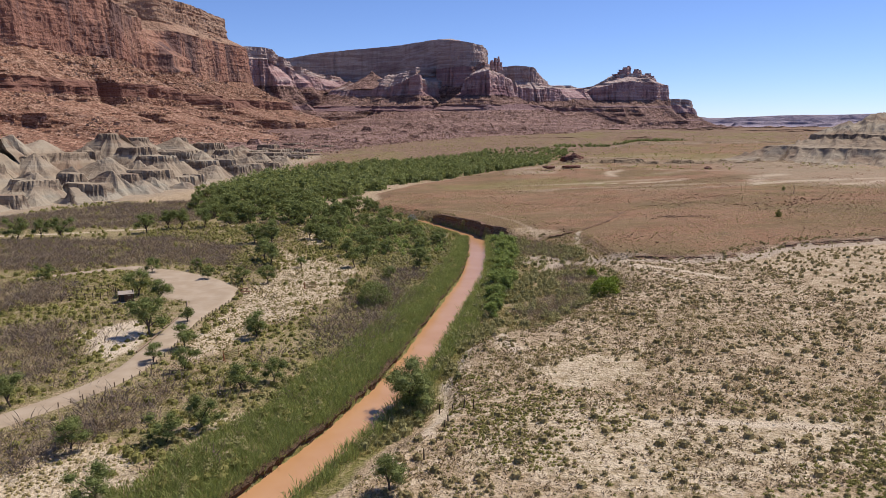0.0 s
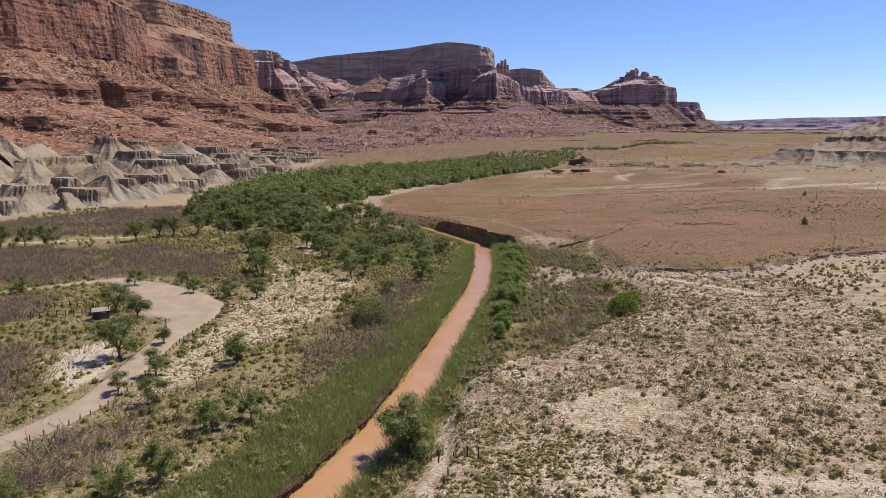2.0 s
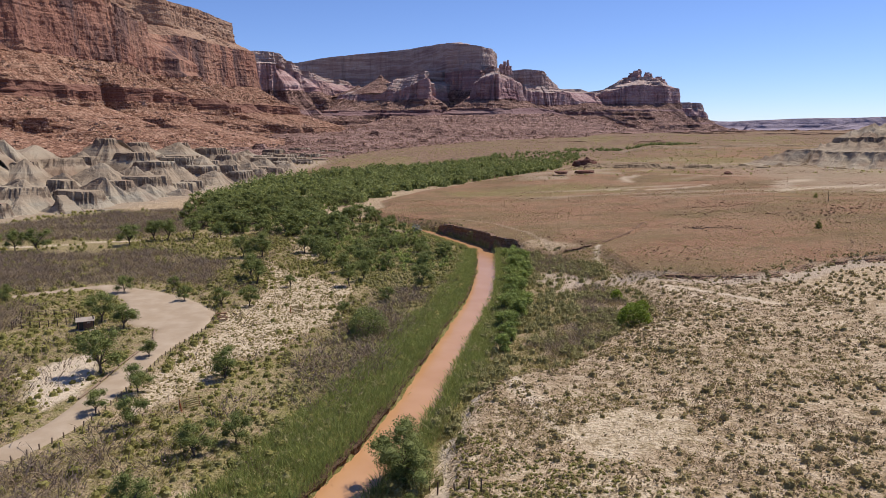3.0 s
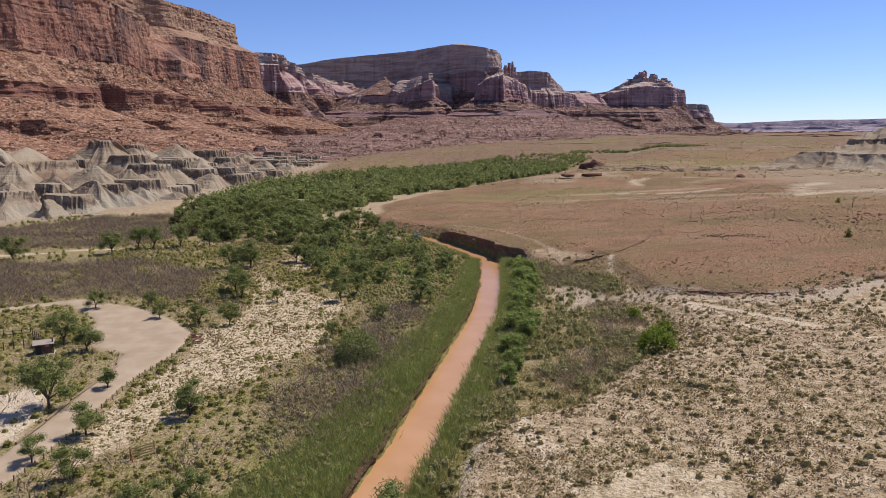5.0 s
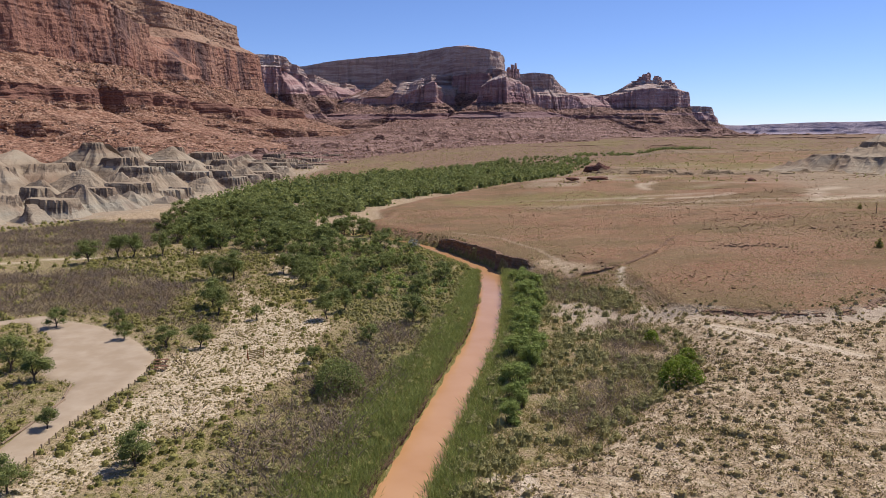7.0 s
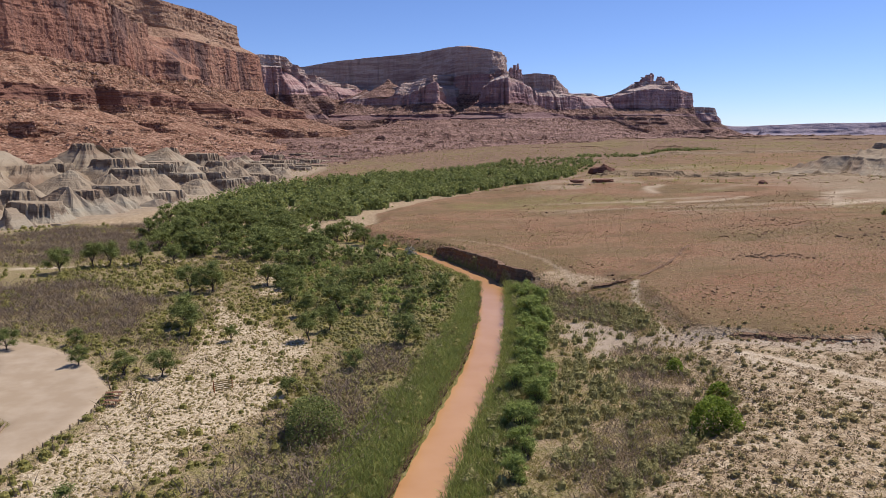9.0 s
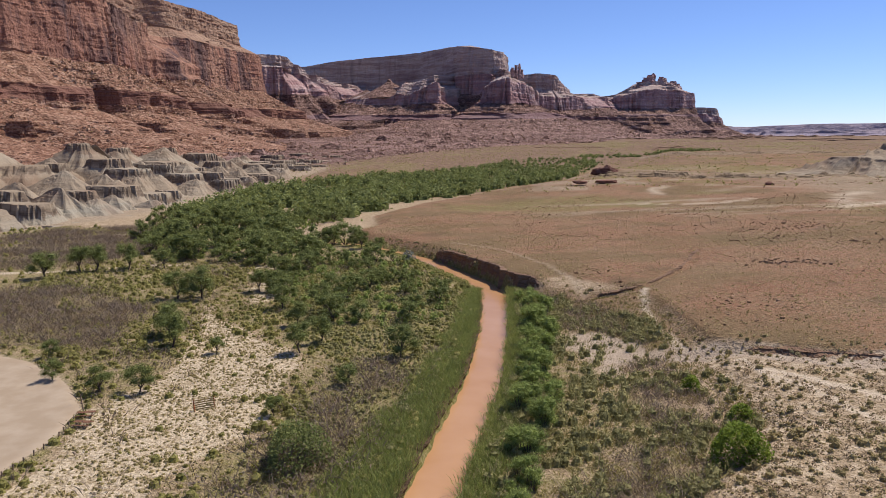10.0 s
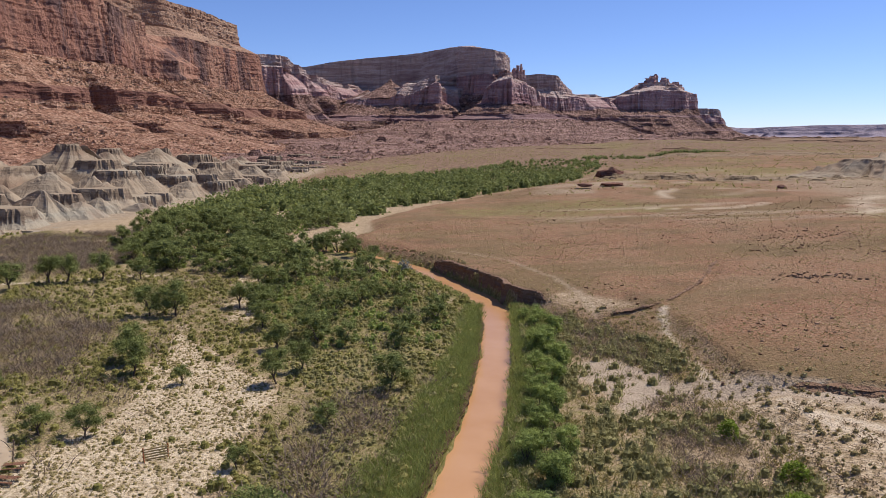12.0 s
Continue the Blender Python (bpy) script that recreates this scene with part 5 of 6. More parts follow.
    x2, y2 = sow(rng, (-115, 64, 8, 300), 0.11, lambda x, y: flat(x, y) * (1 - 0.9 * soft_in(SANDS + [WHITE], x, y)) * (1 - 0.7 * soft_in(TAMARISK, x, y)) * sstep(-0.15, 0.2, fbm(x / 15, y / 15, 2, 106)))
    x3, y3 = sow(rng, (-200, 170, -100, 400), 0.05, lambda x, y: inside(FLAT, x, y) * (0.3 + 0.7 * sstep(-0.2, 0.2, fbm(x / 14, y / 14, 2, 127))))
    x2, y2 = np.concatenate([x2, x3]), np.concatenate([y2, y3])
    strew("greasewood", [bush_proto(56, rng, 0.75, 0.12, 0.6, 0.38) for _ in range(6)], x2, y2, rng.uniform(1.0, 2.5, len(x2)), MAT["willow"], "rounded olive-green bushes on the river flat", "shrubs", rng)
    strew("rabbitbrush", [bush_proto(9, rng, 0.62, 0.23, 0.65, 0.4) for _ in range(6)], x, y, 0.45 + 1.5 * rng.uniform(size=len(x)) ** 2, MAT["willow"], "low olive-green brush on the river flat", "shrubs", rng)
    x, y = sow(rng, (-120, 62, 12, 310), 0.85, lambda x, y: flat(x, y) * (1 - 0.85 * soft_in(SANDS + [WHITE], x, y)) * (0.3 + 0.7 * sstep(-0.1, 0.3, fbm(x / 13, y / 13, 3, 107))))
    strew("flat_grass", tuft, x, y, rng.uniform(0.35, 0.75, len(x)), MAT["drygrass"], "yellow-green grass tufts on the river flat", "grass", rng)
    x, y = sow(rng, (-62, 66, -20, 305), 2.4, lambda x, y: flat(x, y) * soft_in(SANDS[:2] + SANDS[4:], x, y) * (0.4 + 0.6 * sstep(-0.15, 0.2, fbm(x / 2.5, y / 2.5, 2, 109))))
    strew("sand_tufts", [bush_proto(2, rng, 0.5, 0.4, 0.6, 0.42) for _ in range(5)], x, y, rng.uniform(0.32, 0.7, len(x)), MAT["sage"], "small grey tufts scattered on pale sand", "desert shrubs", rng)
    x, y = sow(rng, (-50, 76, 8, 330), 1.0, lambda x, y: soft_in([DENSE], x, y, 2) * flat(x, y) * (0.35 + 0.65 * sstep(-0.25, 0.1, fbm(x / 5, y / 5, 3, 129))))
    strew("bank_scrub", [bush_proto(13, rng, 0.7, 0.2, 0.65, 0.4) for _ in range(6)], x, y, 0.5 + 0.9 * rng.uniform(size=len(x)) ** 1.5, MAT["sagegreen"], "dense grey-green scrub beside the reeds", "shrubs", rng)
    x, y = sow(rng, (24, 198, 48, 258), 1.6, lambda x, y: soft_in([SLOPE], x, y, 3) * 0.8)
    strew("slope_grass", tuft, x, y, rng.uniform(0.35, 0.7, len(x)), MAT["drygrass"], "yellow grass on the slope below the terrace", "grass", rng)
    # low ground on the right bank
    low = lambda x, y: inside(LOW_R, x, y) * (river_side(x, y) > 5) * (1 - 0.86 * soft_in([WASH], x, y, 2.5))
    def twiggy():
        (va, fa), (vb, fb) = blade_proto(7, rng, 0.9, 0.7, 0.4, 0.03), bush_proto(24, rng, 0.8, 0.15, 0.6, 0.38)
        return np.concatenate([va, vb]), np.concatenate([fa, fb + len(va)])
    x, y = sow(rng, (-12, 78, 48, 258), 1.0, lambda x, y: low(x, y) * (0.12 + 0.88 * sstep(-0.12, 0.12, fbm(x / 4.5, y / 4.5, 3, 113))))
    strew("bank_brush", [twiggy() for _ in range(6)], x, y, 0.7 + 1.6 * rng.uniform(size=len(x)) ** 1.6, MAT["sagegreen"], "dense olive brush on the low river bank", "shrubs", rng)
    x, y = sow(rng, (-12, 78, 48, 258), 2.0, lambda x, y: low(x, y) * (0.2 + 0.8 * sstep(-0.2, 0.1, fbm(x / 6, y / 6, 2, 119))))
    strew("bank_grass", tuft, x, y, rng.uniform(0.35, 0.8, len(x)), MAT["drygrass"], "pale green grass on the low river bank", "grass", rng)
    # reeds on both banks
    def reedy(x, y):
        s = river_side(x, y)
        wob = 2.0 * fbm(x / 6, y / 6, 2, 115)
        left = np.interp(y, [60, 110, 150, 190, 240, 280], [15, 15, 12.5, 11, 8, 8])
        right = np.interp(y, [60, 95, 130, 185, 225, 262], [6, 5.5, 7.5, 9, 11, 9])
        out = np.where(s < 0, left, right) + wob
        out = np.where((y > 266), 6.5, out)
        return (np.abs(s) > 3.3 + 0.4 * fbm(x / 2.5, y / 2.5, 2, 21)) * (np.abs(s) < out) * (signed(TERRACE, x, y) < np.where((y > 284) & (fbm(x / 5, y / 5, 2, 116) > -0.05), -0.9, -2.2))
    x, y = sow(rng, (-48, 60, 26, 345), 4.4, reedy)
    reed = [blade_proto(10, rng, 1.15, 0.75, 0.6, 0.042) for _ in range(6)]
    strew("reeds", reed, x, y, rng.uniform(0.65, 1.15, len(x)) * np.where(y > 262, 0.5, 1), MAT["reed"], "dense green reeds lining the muddy river", "reeds", rng)
    x, y = sow(rng, (-48, 58, 26, 300), 0.85, lambda x, y: reedy(x, y) * sstep(5.5, 8.0, np.abs(river_side(x, y))) * (0.3 + 0.7 * sstep(-0.1, 0.2, fbm(x / 5, y / 5, 2, 118))))
    strew("bank_willows", [bush_proto(42, rng, 0.85, 0.12, 0.6, 0.36) for _ in range(5)], x, y, 0.7 + 1.2 * rng.uniform(size=len(x)) ** 2, MAT["sagegreen"], "grey-green willow scrub among the reeds", "shrubs", rng)
    # tamarisk thickets
    def fuzzy():
        (va, fa), (vb, fb) = blade_proto(10, rng, 0.78, 0.8, 0.75, 0.028), bush_proto(10, rng, 0.6, 0.18, 0.3, False)
        return np.concatenate([va, vb]), np.concatenate([fa, fb + len(va)])
    tam = [fuzzy() for _ in range(6)]
    x, y = sow(rng, (-210, 75, 0, 400), 0.62, lambda x, y: soft_in(TAMARISK, x, y) * ~paved(x, y) * (0.4 + 0.6 * sstep(-0.2, 0.1, fbm(x / 9, y / 9, 2, 121))))
    x2, y2 = sow(rng, (-110, 75, 0, 330), 0.06, lambda x, y: inside(FLAT, x, y) * ~paved(x, y) * (1 - 0.85 * soft_in(SANDS, x, y)) * (np.abs(river_side(x, y)) > 9) * sstep(-0.1, 0.2, fbm(x / 12, y / 12, 2, 124)))
    x, y = np.concatenate([x, x2]), np.concatenate([y, y2])
    strew("tamarisk_thicket", tam, x, y, 1.3 + 1.6 * rng.uniform(size=len(x)) ** 1.5, MAT["tamarisk"], "dry grey-purple tamarisk thicket on the flat", "tamarisk", rng)
    x, y = sow(rng, (10, 135, 48, 258), 0.7, lambda x, y: soft_in(TAMARISK_R, x, y, 1.5) * (1 - 0.85 * soft_in([WASH], x, y, 1.0)))
    strew("tamarisk_bank", tam, x, y, rng.uniform(1.0, 1.9, len(x)), MAT["tamarisk"], "dry brown tamarisk beside the sandy wash", "tamarisk", rng)
    # undergrowth in the grove
    x, y = sow(rng, (-170, 225, 10, 430), 0.06, lambda x, y: soft_in([GROVE, GROVE_NEAR], x, y) * (near(RIVER, x, y)[0] > 9) * ~inside(TERRACE, x, y))
    strew("grove_undergrowth", [bush_proto(30, rng, 0.9, 0.3) for _ in range(4)], x, y, rng.uniform(1.2, 2.6, len(x)), MAT["poplar"], "green undergrowth below cottonwoods", "shrubs", rng)


def tube(bm, a, b, ra, rb, sides=6):
    a, b = Vector(a), Vector(b)
    z = (b - a).normalized()
    u = z.orthogonal().normalized()
    w = z.cross(u)
    ring = []
    for p, r in ((a, ra), (b, rb)):
        ring.append([bm.verts.new(p + (u * math.cos(t) + w * math.sin(t)) * r) for t in [2 * math.pi * k / sides for k in range(sides)]])
    for k in range(sides):
        bm.faces.new((ring[0][k], ring[0][(k + 1) % sides], ring[1][(k + 1) % sides], ring[1][k]))
    bm.faces.new(ring[1])


def make_tree(seed, leaves, leaf, material, spread=0.42, low=0.28, label="", category="tree", limbs=0):
    """A tree one unit high: forked trunk with limbs, and a ragged crown of leaf sprays at the limb ends."""
    rng = np.random.default_rng(seed)
    root = thing("cottonwood_tree", label, category, "trees on the river flat")
    bm = bmesh.new()
    lean = rng.normal(size=2) * 0.04
    fork = Vector((lean[0], lean[1], low * 0.75))
    tube(bm, (0, 0, -0.04), fork, 0.030, 0.022)
    heads = []
    for k in range(limbs or int(rng.integers(6, 9))):
        ang = k * 2.4 + rng.uniform(-0.5, 0.5)
        rad = spread * rng.uniform(0.3, 0.85)
        top = Vector((rad * math.cos(ang), rad * math.sin(ang), rng.uniform(low + 0.12, 0.88) - 0.25 * rad))
        mid = fork.lerp(top, 0.5) + Vector((0, 0, 0.03))
        tube(bm, fork - Vector((0, 0, 0.01)), mid, 0.016, 0.010, 5)
        tube(bm, mid, top, 0.010, 0.004, 5)
        heads.append((top, rng.uniform(0.15, 0.24)))
    heads.append((Vector((lean[0] * 2, lean[1] * 2, 0.80)), 0.20))
    part("trunk", bm, MAT["bark"], root, "grey forked trunk")
    w = np.array([h[1] ** 2 for h in heads])
    pick = rng.choice(len(heads), leaves, p=w / w.sum())
    d = rng.normal(size=(leaves, 3))
    d /= np.linalg.norm(d, axis=1)[:, None]
    r = rng.uniform(0.25, 1, leaves) ** 0.6
    c = np.array([heads[i][0] for i in pick]) + d * r[:, None] * np.array([heads[i][1] for i in pick])[:, None] * [1.15, 1.15, 0.85]
    c[:, 2] = np.clip(c[:, 2], low * 0.55, 1.03)
    v, f = leaf_quads(c, leaf * rng.uniform(0.6, 1.3, leaves), rng, 0.8, 1.3)
    for h, rad in heads:
        cv, cf = blob(h.x, h.y, h.z, rad * 0.56, rad * 0.42, rng, 7, 3, False)
        v, f = np.concatenate([v, cv]), np.concatenate([f, cf + len(v)])
    mesh_object("crown", raw_mesh("crown", v, f), material, root, "ragged green leafy crown")
    return root


TREES = [(-58.3, 138.2, 8.6), (-74.4, 171.5, 6), (-67.5, 167, 4.8), (-53.9, 147, 3.6), (-48, 128.8, 5.2), (-43.5, 116.2, 4.8), (-50.6, 120.5, 4), (-36.5, 135.6, 5.6), (-46.5, 185.8, 4.4), (-52.9, 186.2, 4),
         (-55, 219, 6.5), (-31.3, 106.8, 5), (-27.3, 110.5, 4.4), (-32.5, 91.9, 5.4), (-36, 87.5, 4.5), (-47.1, 85.3, 5.0), (-38.2, 72.6, 5), (-63.6, 100.6, 5.5), (-157, 262.6, 9), (-150, 266, 8), (-164, 258, 8.5), (-143, 268, 7), (-170, 262, 8), (-88, 296, 6), (-32, 336, 6), (-25, 331, 4.5), (-36, 344, 6.5), (-44, 346, 8), (-115.7, 279, 7), (-106.3, 289.5, 7.5),
         (-4.9, 99.0, 7.4), (-3.9, 100.2, 3.4), (-4.6, 98.9, 2.8), (-6, 72.1, 4.6), (-3.5, 93.5, 1.9), (-82.8, 201, 4), (-25.9, 207.6, 5.4), (-23.4, 214, 5), (-51.7, 211.6, 6), (-61, 253.3, 7.5), (-67, 253.4, 6.5), (-48.7, 261.6, 5.5), (-30.8, 226.7, 5),
         (-38, 243, 5.5), (-98, 293, 7.5), (-110.6, 289, 7), (-7, 204.9, 5.6), (-22.8, 176.8, 2.8), (-41.7, 207.4, 3), (-14.5, 190, 3.2), (-64, 192, 3.4), (-71, 204, 3.4), (-107, 190, 4)]
TREES_R = [(20.6, 213.5, 4.4), (15.3, 186.8, 3.8), (15.2, 171, 4.2), (16.4, 199.8, 3.6), (20.3, 244, 3.6), (21.7, 235, 4), (19, 206, 4), (17.5, 193, 4.2), (14, 178, 3.8), (19.5, 222, 4.2), (12.2, 163, 3.5), (10.2, 148, 3.2), (11.8, 155, 3.4), (17.6, 180, 3.4), (20.5, 228, 3.6)]


def build_trees():
    rng = np.random.default_rng(5)
    close = [make_tree(200 + k, 3600, 0.031, MAT["leaf"], 0.50, 0.26, "green cottonwood tree with a forked trunk on sandy ground") for k in range(5)]
    broad = make_tree(291, 6600, 0.027, MAT["leaf"], 0.74, 0.34, "broad green cottonwood leaning over the muddy river", limbs=17)
    wood = [make_tree(220 + k, 950, 0.056, MAT["leaf"], 0.56, 0.12, "leafy green cottonwood in a dense riverside grove") for k in range(5)]
    slim = [make_tree(240 + k, 1900, 0.036, MAT["poplar"], 0.30, 0.03, "slender young green cottonwood on the river bank") for k in range(3)]
    mid = [make_tree(260 + k, 1200, 0.048, MAT["leaf"], 0.55, 0.18, "leafy green cottonwood among brush near the river") for k in range(4)]
    used = {}

    def put(kinds, x, y, h):
        k = kinds[int(rng.integers(0, len(kinds)))]
        m = pose(x, y, float(land(np.array([x]), np.array([y]))[0]) - 0.05, 0, 0, float(rng.uniform(0, 360))) @ Matrix.Diagonal((h * float(rng.uniform(0.9, 1.15)), h * float(rng.uniform(0.9, 1.15)), h, 1))
        if k.name in used:
            copy_thing(k, m)
        else:
            used[k.name] = (k, m)
    for k, (x, y, h) in enumerate(TREES):
        put([broad] * 5 if h == 7.4 else close, x, y, h * (1.22 if y > 150 and h < 8 else 1.0))
    for x, y, h in TREES_R:
        put(slim, x, y, h * 1.25)
        for k in range(3):
            put(slim, x + float(rng.normal()) * 0.9 - 0.8 * k + 0.3, y + float(rng.uniform(1, 2.5)) * (k + 1) - 2, h * float(rng.uniform(0.7, 1.25)))
    put(wood, -41, 352, 11)
    gx, gy = sow(rng, (-50, 226, 3, 326), 0.024, lambda x, y: (inside(GROVE_NEAR, x, y) & (np.abs(river_side(x, y)) > 5 + 5 * (y > 262))) * (0.25 + 0.75 * (fbm(x / 9, y / 9, 2, 135) > -0.08)))
    for x, y in zip(gx, gy):
        put(mid, float(x), float(y), float(rng.uniform(3.2, 7.0)))
    gx, gy = sow(rng, (-155, 296, -30, 436), 0.022, lambda x, y: inside(GROVE, x, y) * (0.2 + 0.8 * (fbm(x / 16, y / 16, 2, 131) > -0.12)))
    for x, y in zip(gx[:220], gy[:220]):
        put(wood, float(x), float(y), float(rng.uniform(5.0, 10.0)))
    for k, m in used.values():
        k.matrix_basis = m
    # the grove farther off
    far = [bush_proto(40, rng, 0.95, 0.23, 0.72) for _ in range(6)]
    x, y = sow(rng, (-170, 436, 120, 900), 0.020, lambda x, y: inside(GROVE, x, y) * (0.4 + 0.6 * (fbm(x / 25, y / 25, 2, 133) > -0.15)))
    x2, y2 = sow(rng, (10, 770, 190, 1080), 0.013, lambda x, y: soft_in([[(118, 760), (145, 850), (175, 1000), (110, 1060), (60, 1000), (20, 880)]], x, y, 8) * (0.35 + 0.65 * (fbm(x / 30, y / 45, 2, 134) > -0.1)))
    x, y = np.concatenate([x, x2]), np.concatenate([y, y2])
    strew("far_woods", far, x, y, np.where(y > 760, 0.62, 1.0) * rng.uniform(6, 10, len(x)), MAT["leaf"], "dense green cottonwood belt along the valley", "woods", rng, rng.uniform(0.7, 1.0, len(x)))
    x, y = sow(rng, (150, 1040, 410, 1220), 0.012, lambda x, y: soft_in([[(165, 1062), (245, 1062), (245, 1118), (168, 1118)], [(264, 1090), (330, 1105), (395, 1158), (385, 1200), (300, 1150), (264, 1130)]], x, y, 6))
    strew("distant_woods", far, x, y, rng.uniform(4, 7.5, len(x)), MAT["leaf"], "distant strip of dark green trees", "woods", rng, rng.uniform(0.6, 0.9, len(x)))


def build_far_scrub():
    rng = np.random.default_rng(77)
    dot = [bush_proto(5, rng, 0.6, 0.55, 0.3, False) for _ in range(5)]
    x, y = sow(rng, (-260, 520, 700, 1700), 0.014, lambda x, y: (signed(GROVE, x, y) < -5) * (0.3 + 0.7 * sstep(-0.1, 0.3, fbm(x / 60, y / 60, 3, 151))))
    strew("far_scrub", dot, x, y, rng.uniform(1.0, 2.6, len(x)), MAT["willow"], "dark scrub dotted over the far valley floor", "shrubs", rng)
    vs, fs, base = [], [], 0
    for pts, n, step in RUBBLE:
        for p, r in zip(pts[rng.integers(0, len(pts), n // 9)], rng.uniform(size=n)):
            pv, pf = dot[int(r * 1e4) % len(dot)]
            vs.append(pv * (0.9 + 1.3 * r) + p)
            fs.append(pf + base)
            base += len(pv)
    ob = mesh_object("slope_scrub", raw_mesh("slope_scrub", np.concatenate(vs), np.concatenate(fs)), MAT["willow"])
    tagged(ob, "sparse dark scrub on red rubble slopes", "shrubs", kind="stuff")


build_low_plants()
build_trees()
build_far_scrub()


# ---- stones ----
def stone_proto(rng):
    bm = bmesh.new()
    bmesh.ops.create_icosphere(bm, subdivisions=1, radius=0.5)
    v = np.array([p.co for p in bm.verts])
    f = np.array([[q.index for q in p.verts] for p in bm.faces])
    bm.free()
    v = np.sign(v) * np.abs(v) ** 0.8 * rng.uniform(0.7, 1.25, (len(v), 1)) * [1, rng.uniform(0.6, 1), rng.uniform(0.45, 0.8)]
    return v, f


def build_stones():
    rng = np.random.default_rng(31)
    protos = [stone_proto(rng) for _ in range(7)]
    corner = np.array([(a, b, c) for a in (-0.5, 0.5) for b in (-0.5, 0.5) for c in (-0.5, 0.5)])
    side = np.array([(0, 1, 3, 2), (4, 6, 7, 5), (0, 4, 5, 1), (2, 3, 7, 6), (1, 5, 7, 3)])
    chips = [(corner * rng.uniform(0.55, 1.1, (8, 3)) * [1, rng.uniform(0.6, 1), rng.uniform(0.5, 0.85)], side) for _ in range(9)]
    x, y = sow(rng, (25, 190, 300, 560), 0.13, lambda x, y: inside(TERRACE, x, y) * sstep(-0.1, 0.35, fbm(x / 20, y / 20, 3, 141)))
    strew("terrace_stones", protos, x, y, 0.25 + 0.7 * rng.uniform(size=len(x)) ** 4, MAT["stone"], "dark red-brown stones strewn over the terrace", "stones", rng, lift=0.08)
    # loose blocks on the slopes below the cliffs
    vs, fs, base = [], [], 0
    for pts, n, step in RUBBLE:
        n = int(n * 0.65)
        for p, r in zip(pts[rng.integers(0, len(pts), n)], rng.uniform(size=n)):
            pv, pf = chips[int(r * 1e4) % len(chips)]
            size = (1.2 + 3.6 * r ** 4) * (0.3 + 0.32 * step)
            a = r * 40
            rot = np.array([[math.cos(a), -math.sin(a), 0], [math.sin(a), math.cos(a), 0], [0, 0, 1]])
            vs.append(pv @ rot.T * size + p + [0, 0, size * 0.15])
            fs.append(pf + base)
            base += len(pv)
    ob = mesh_object("talus_boulders", raw_mesh("talus_boulders", np.concatenate(vs), np.concatenate(fs)), MAT["boulder"])
    tagged(ob, "fallen tan and red blocks strewn on rubble slopes", "boulders", kind="stuff")
    for cx, cy, n, spread in [(88, 262, 60, 4.5), (101, 305, 34, 7), (128, 285, 40, 9), (150, 292, 40, 9), (118, 330, 40, 12)]:
        x, y = rng.normal(cx, spread, n), rng.normal(cy, spread * 0.6, n)
        strew("stone_heap", protos, x, y, rng.uniform(0.3, 0.95, n), MAT["stone"], "loose heap of dark red boulders", "boulders", rng, lift=0.18)


build_stones()


# ---- things made by people ----
def plain(name, dark, light, scale, rough=0.85, metal=0.0, stretch=(1, 1, 1)):
    M = Mat(name, rough, 0.3)
    M.b.inputs["Metallic"].default_value = metal
    M.colour(M.ramp(M.noise(scale, 4, stretch), [(0.3, dark), (0.7, light)])).bump(M.noise(scale * 3, 3, stretch), 0.3, 0.02)
    return M.m


MAT["brown_wall"] = plain("brown_painted_wall", (0.10, 0.055, 0.035), (0.16, 0.09, 0.058), 2.0)
MAT["roof"] = plain("weathered_roof", (0.30, 0.25, 0.20), (0.40, 0.34, 0.28), 1.5)
MAT["pipe"] = plain("black_vent_pipe", (0.02, 0.02, 0.02), (0.04, 0.038, 0.036), 4, 0.5)
MAT["wood"] = plain("weathered_wood", (0.17, 0.12, 0.08), (0.30, 0.22, 0.15), 5, 0.9, 0, (1, 1, 0.3))
MAT["yellow_rail"] = plain("yellowed_rail_wood", (0.33, 0.24, 0.10), (0.46, 0.34, 0.16), 5)
MAT["red_post"] = plain("rusty_red_post", (0.25, 0.07, 0.03), (0.36, 0.11, 0.045), 5)
MAT["table"] = plain("brown_table_boards", (0.14, 0.065, 0.035), (0.22, 0.11, 0.065), 5)
MAT["concrete"] = plain("pale_concrete", (0.33, 0.29, 0.24), (0.42, 0.38, 0.32), 2)


def ground_at(x, y):
    return float(land(np.array([float(x)]), np.array([float(y)]))[0])


def box(bm, x0, y0, z0, x1, y1, z1, bevel=0.02):
    r = bmesh.ops.create_cube(bm, size=1.0)
    for v in r["verts"]:
        v.co = Vector(((v.co.x + 0.5) * (x1 - x0) + x0, (v.co.y + 0.5) * (y1 - y0) + y0, (v.co.z + 0.5) * (z1 - z0) + z0))
    if bevel:
        edges = list({e for v in r["verts"] for e in v.link_edges})
        bmesh.ops.bevel(bm, geom=edges, offset=bevel, segments=1, affect="EDGES")


def box_part(name, parent, material, dims, label="", bevel=0.02):
    bm = bmesh.new()
    box(bm, *dims, bevel)
    return part(name, bm, material, parent, label)


def tube_part(name, parent, material, a, b, ra, rb, label="", sides=8):
    bm = bmesh.new()
    tube(bm, a, b, ra, rb, sides)
    return part(name, bm, material, parent, label)


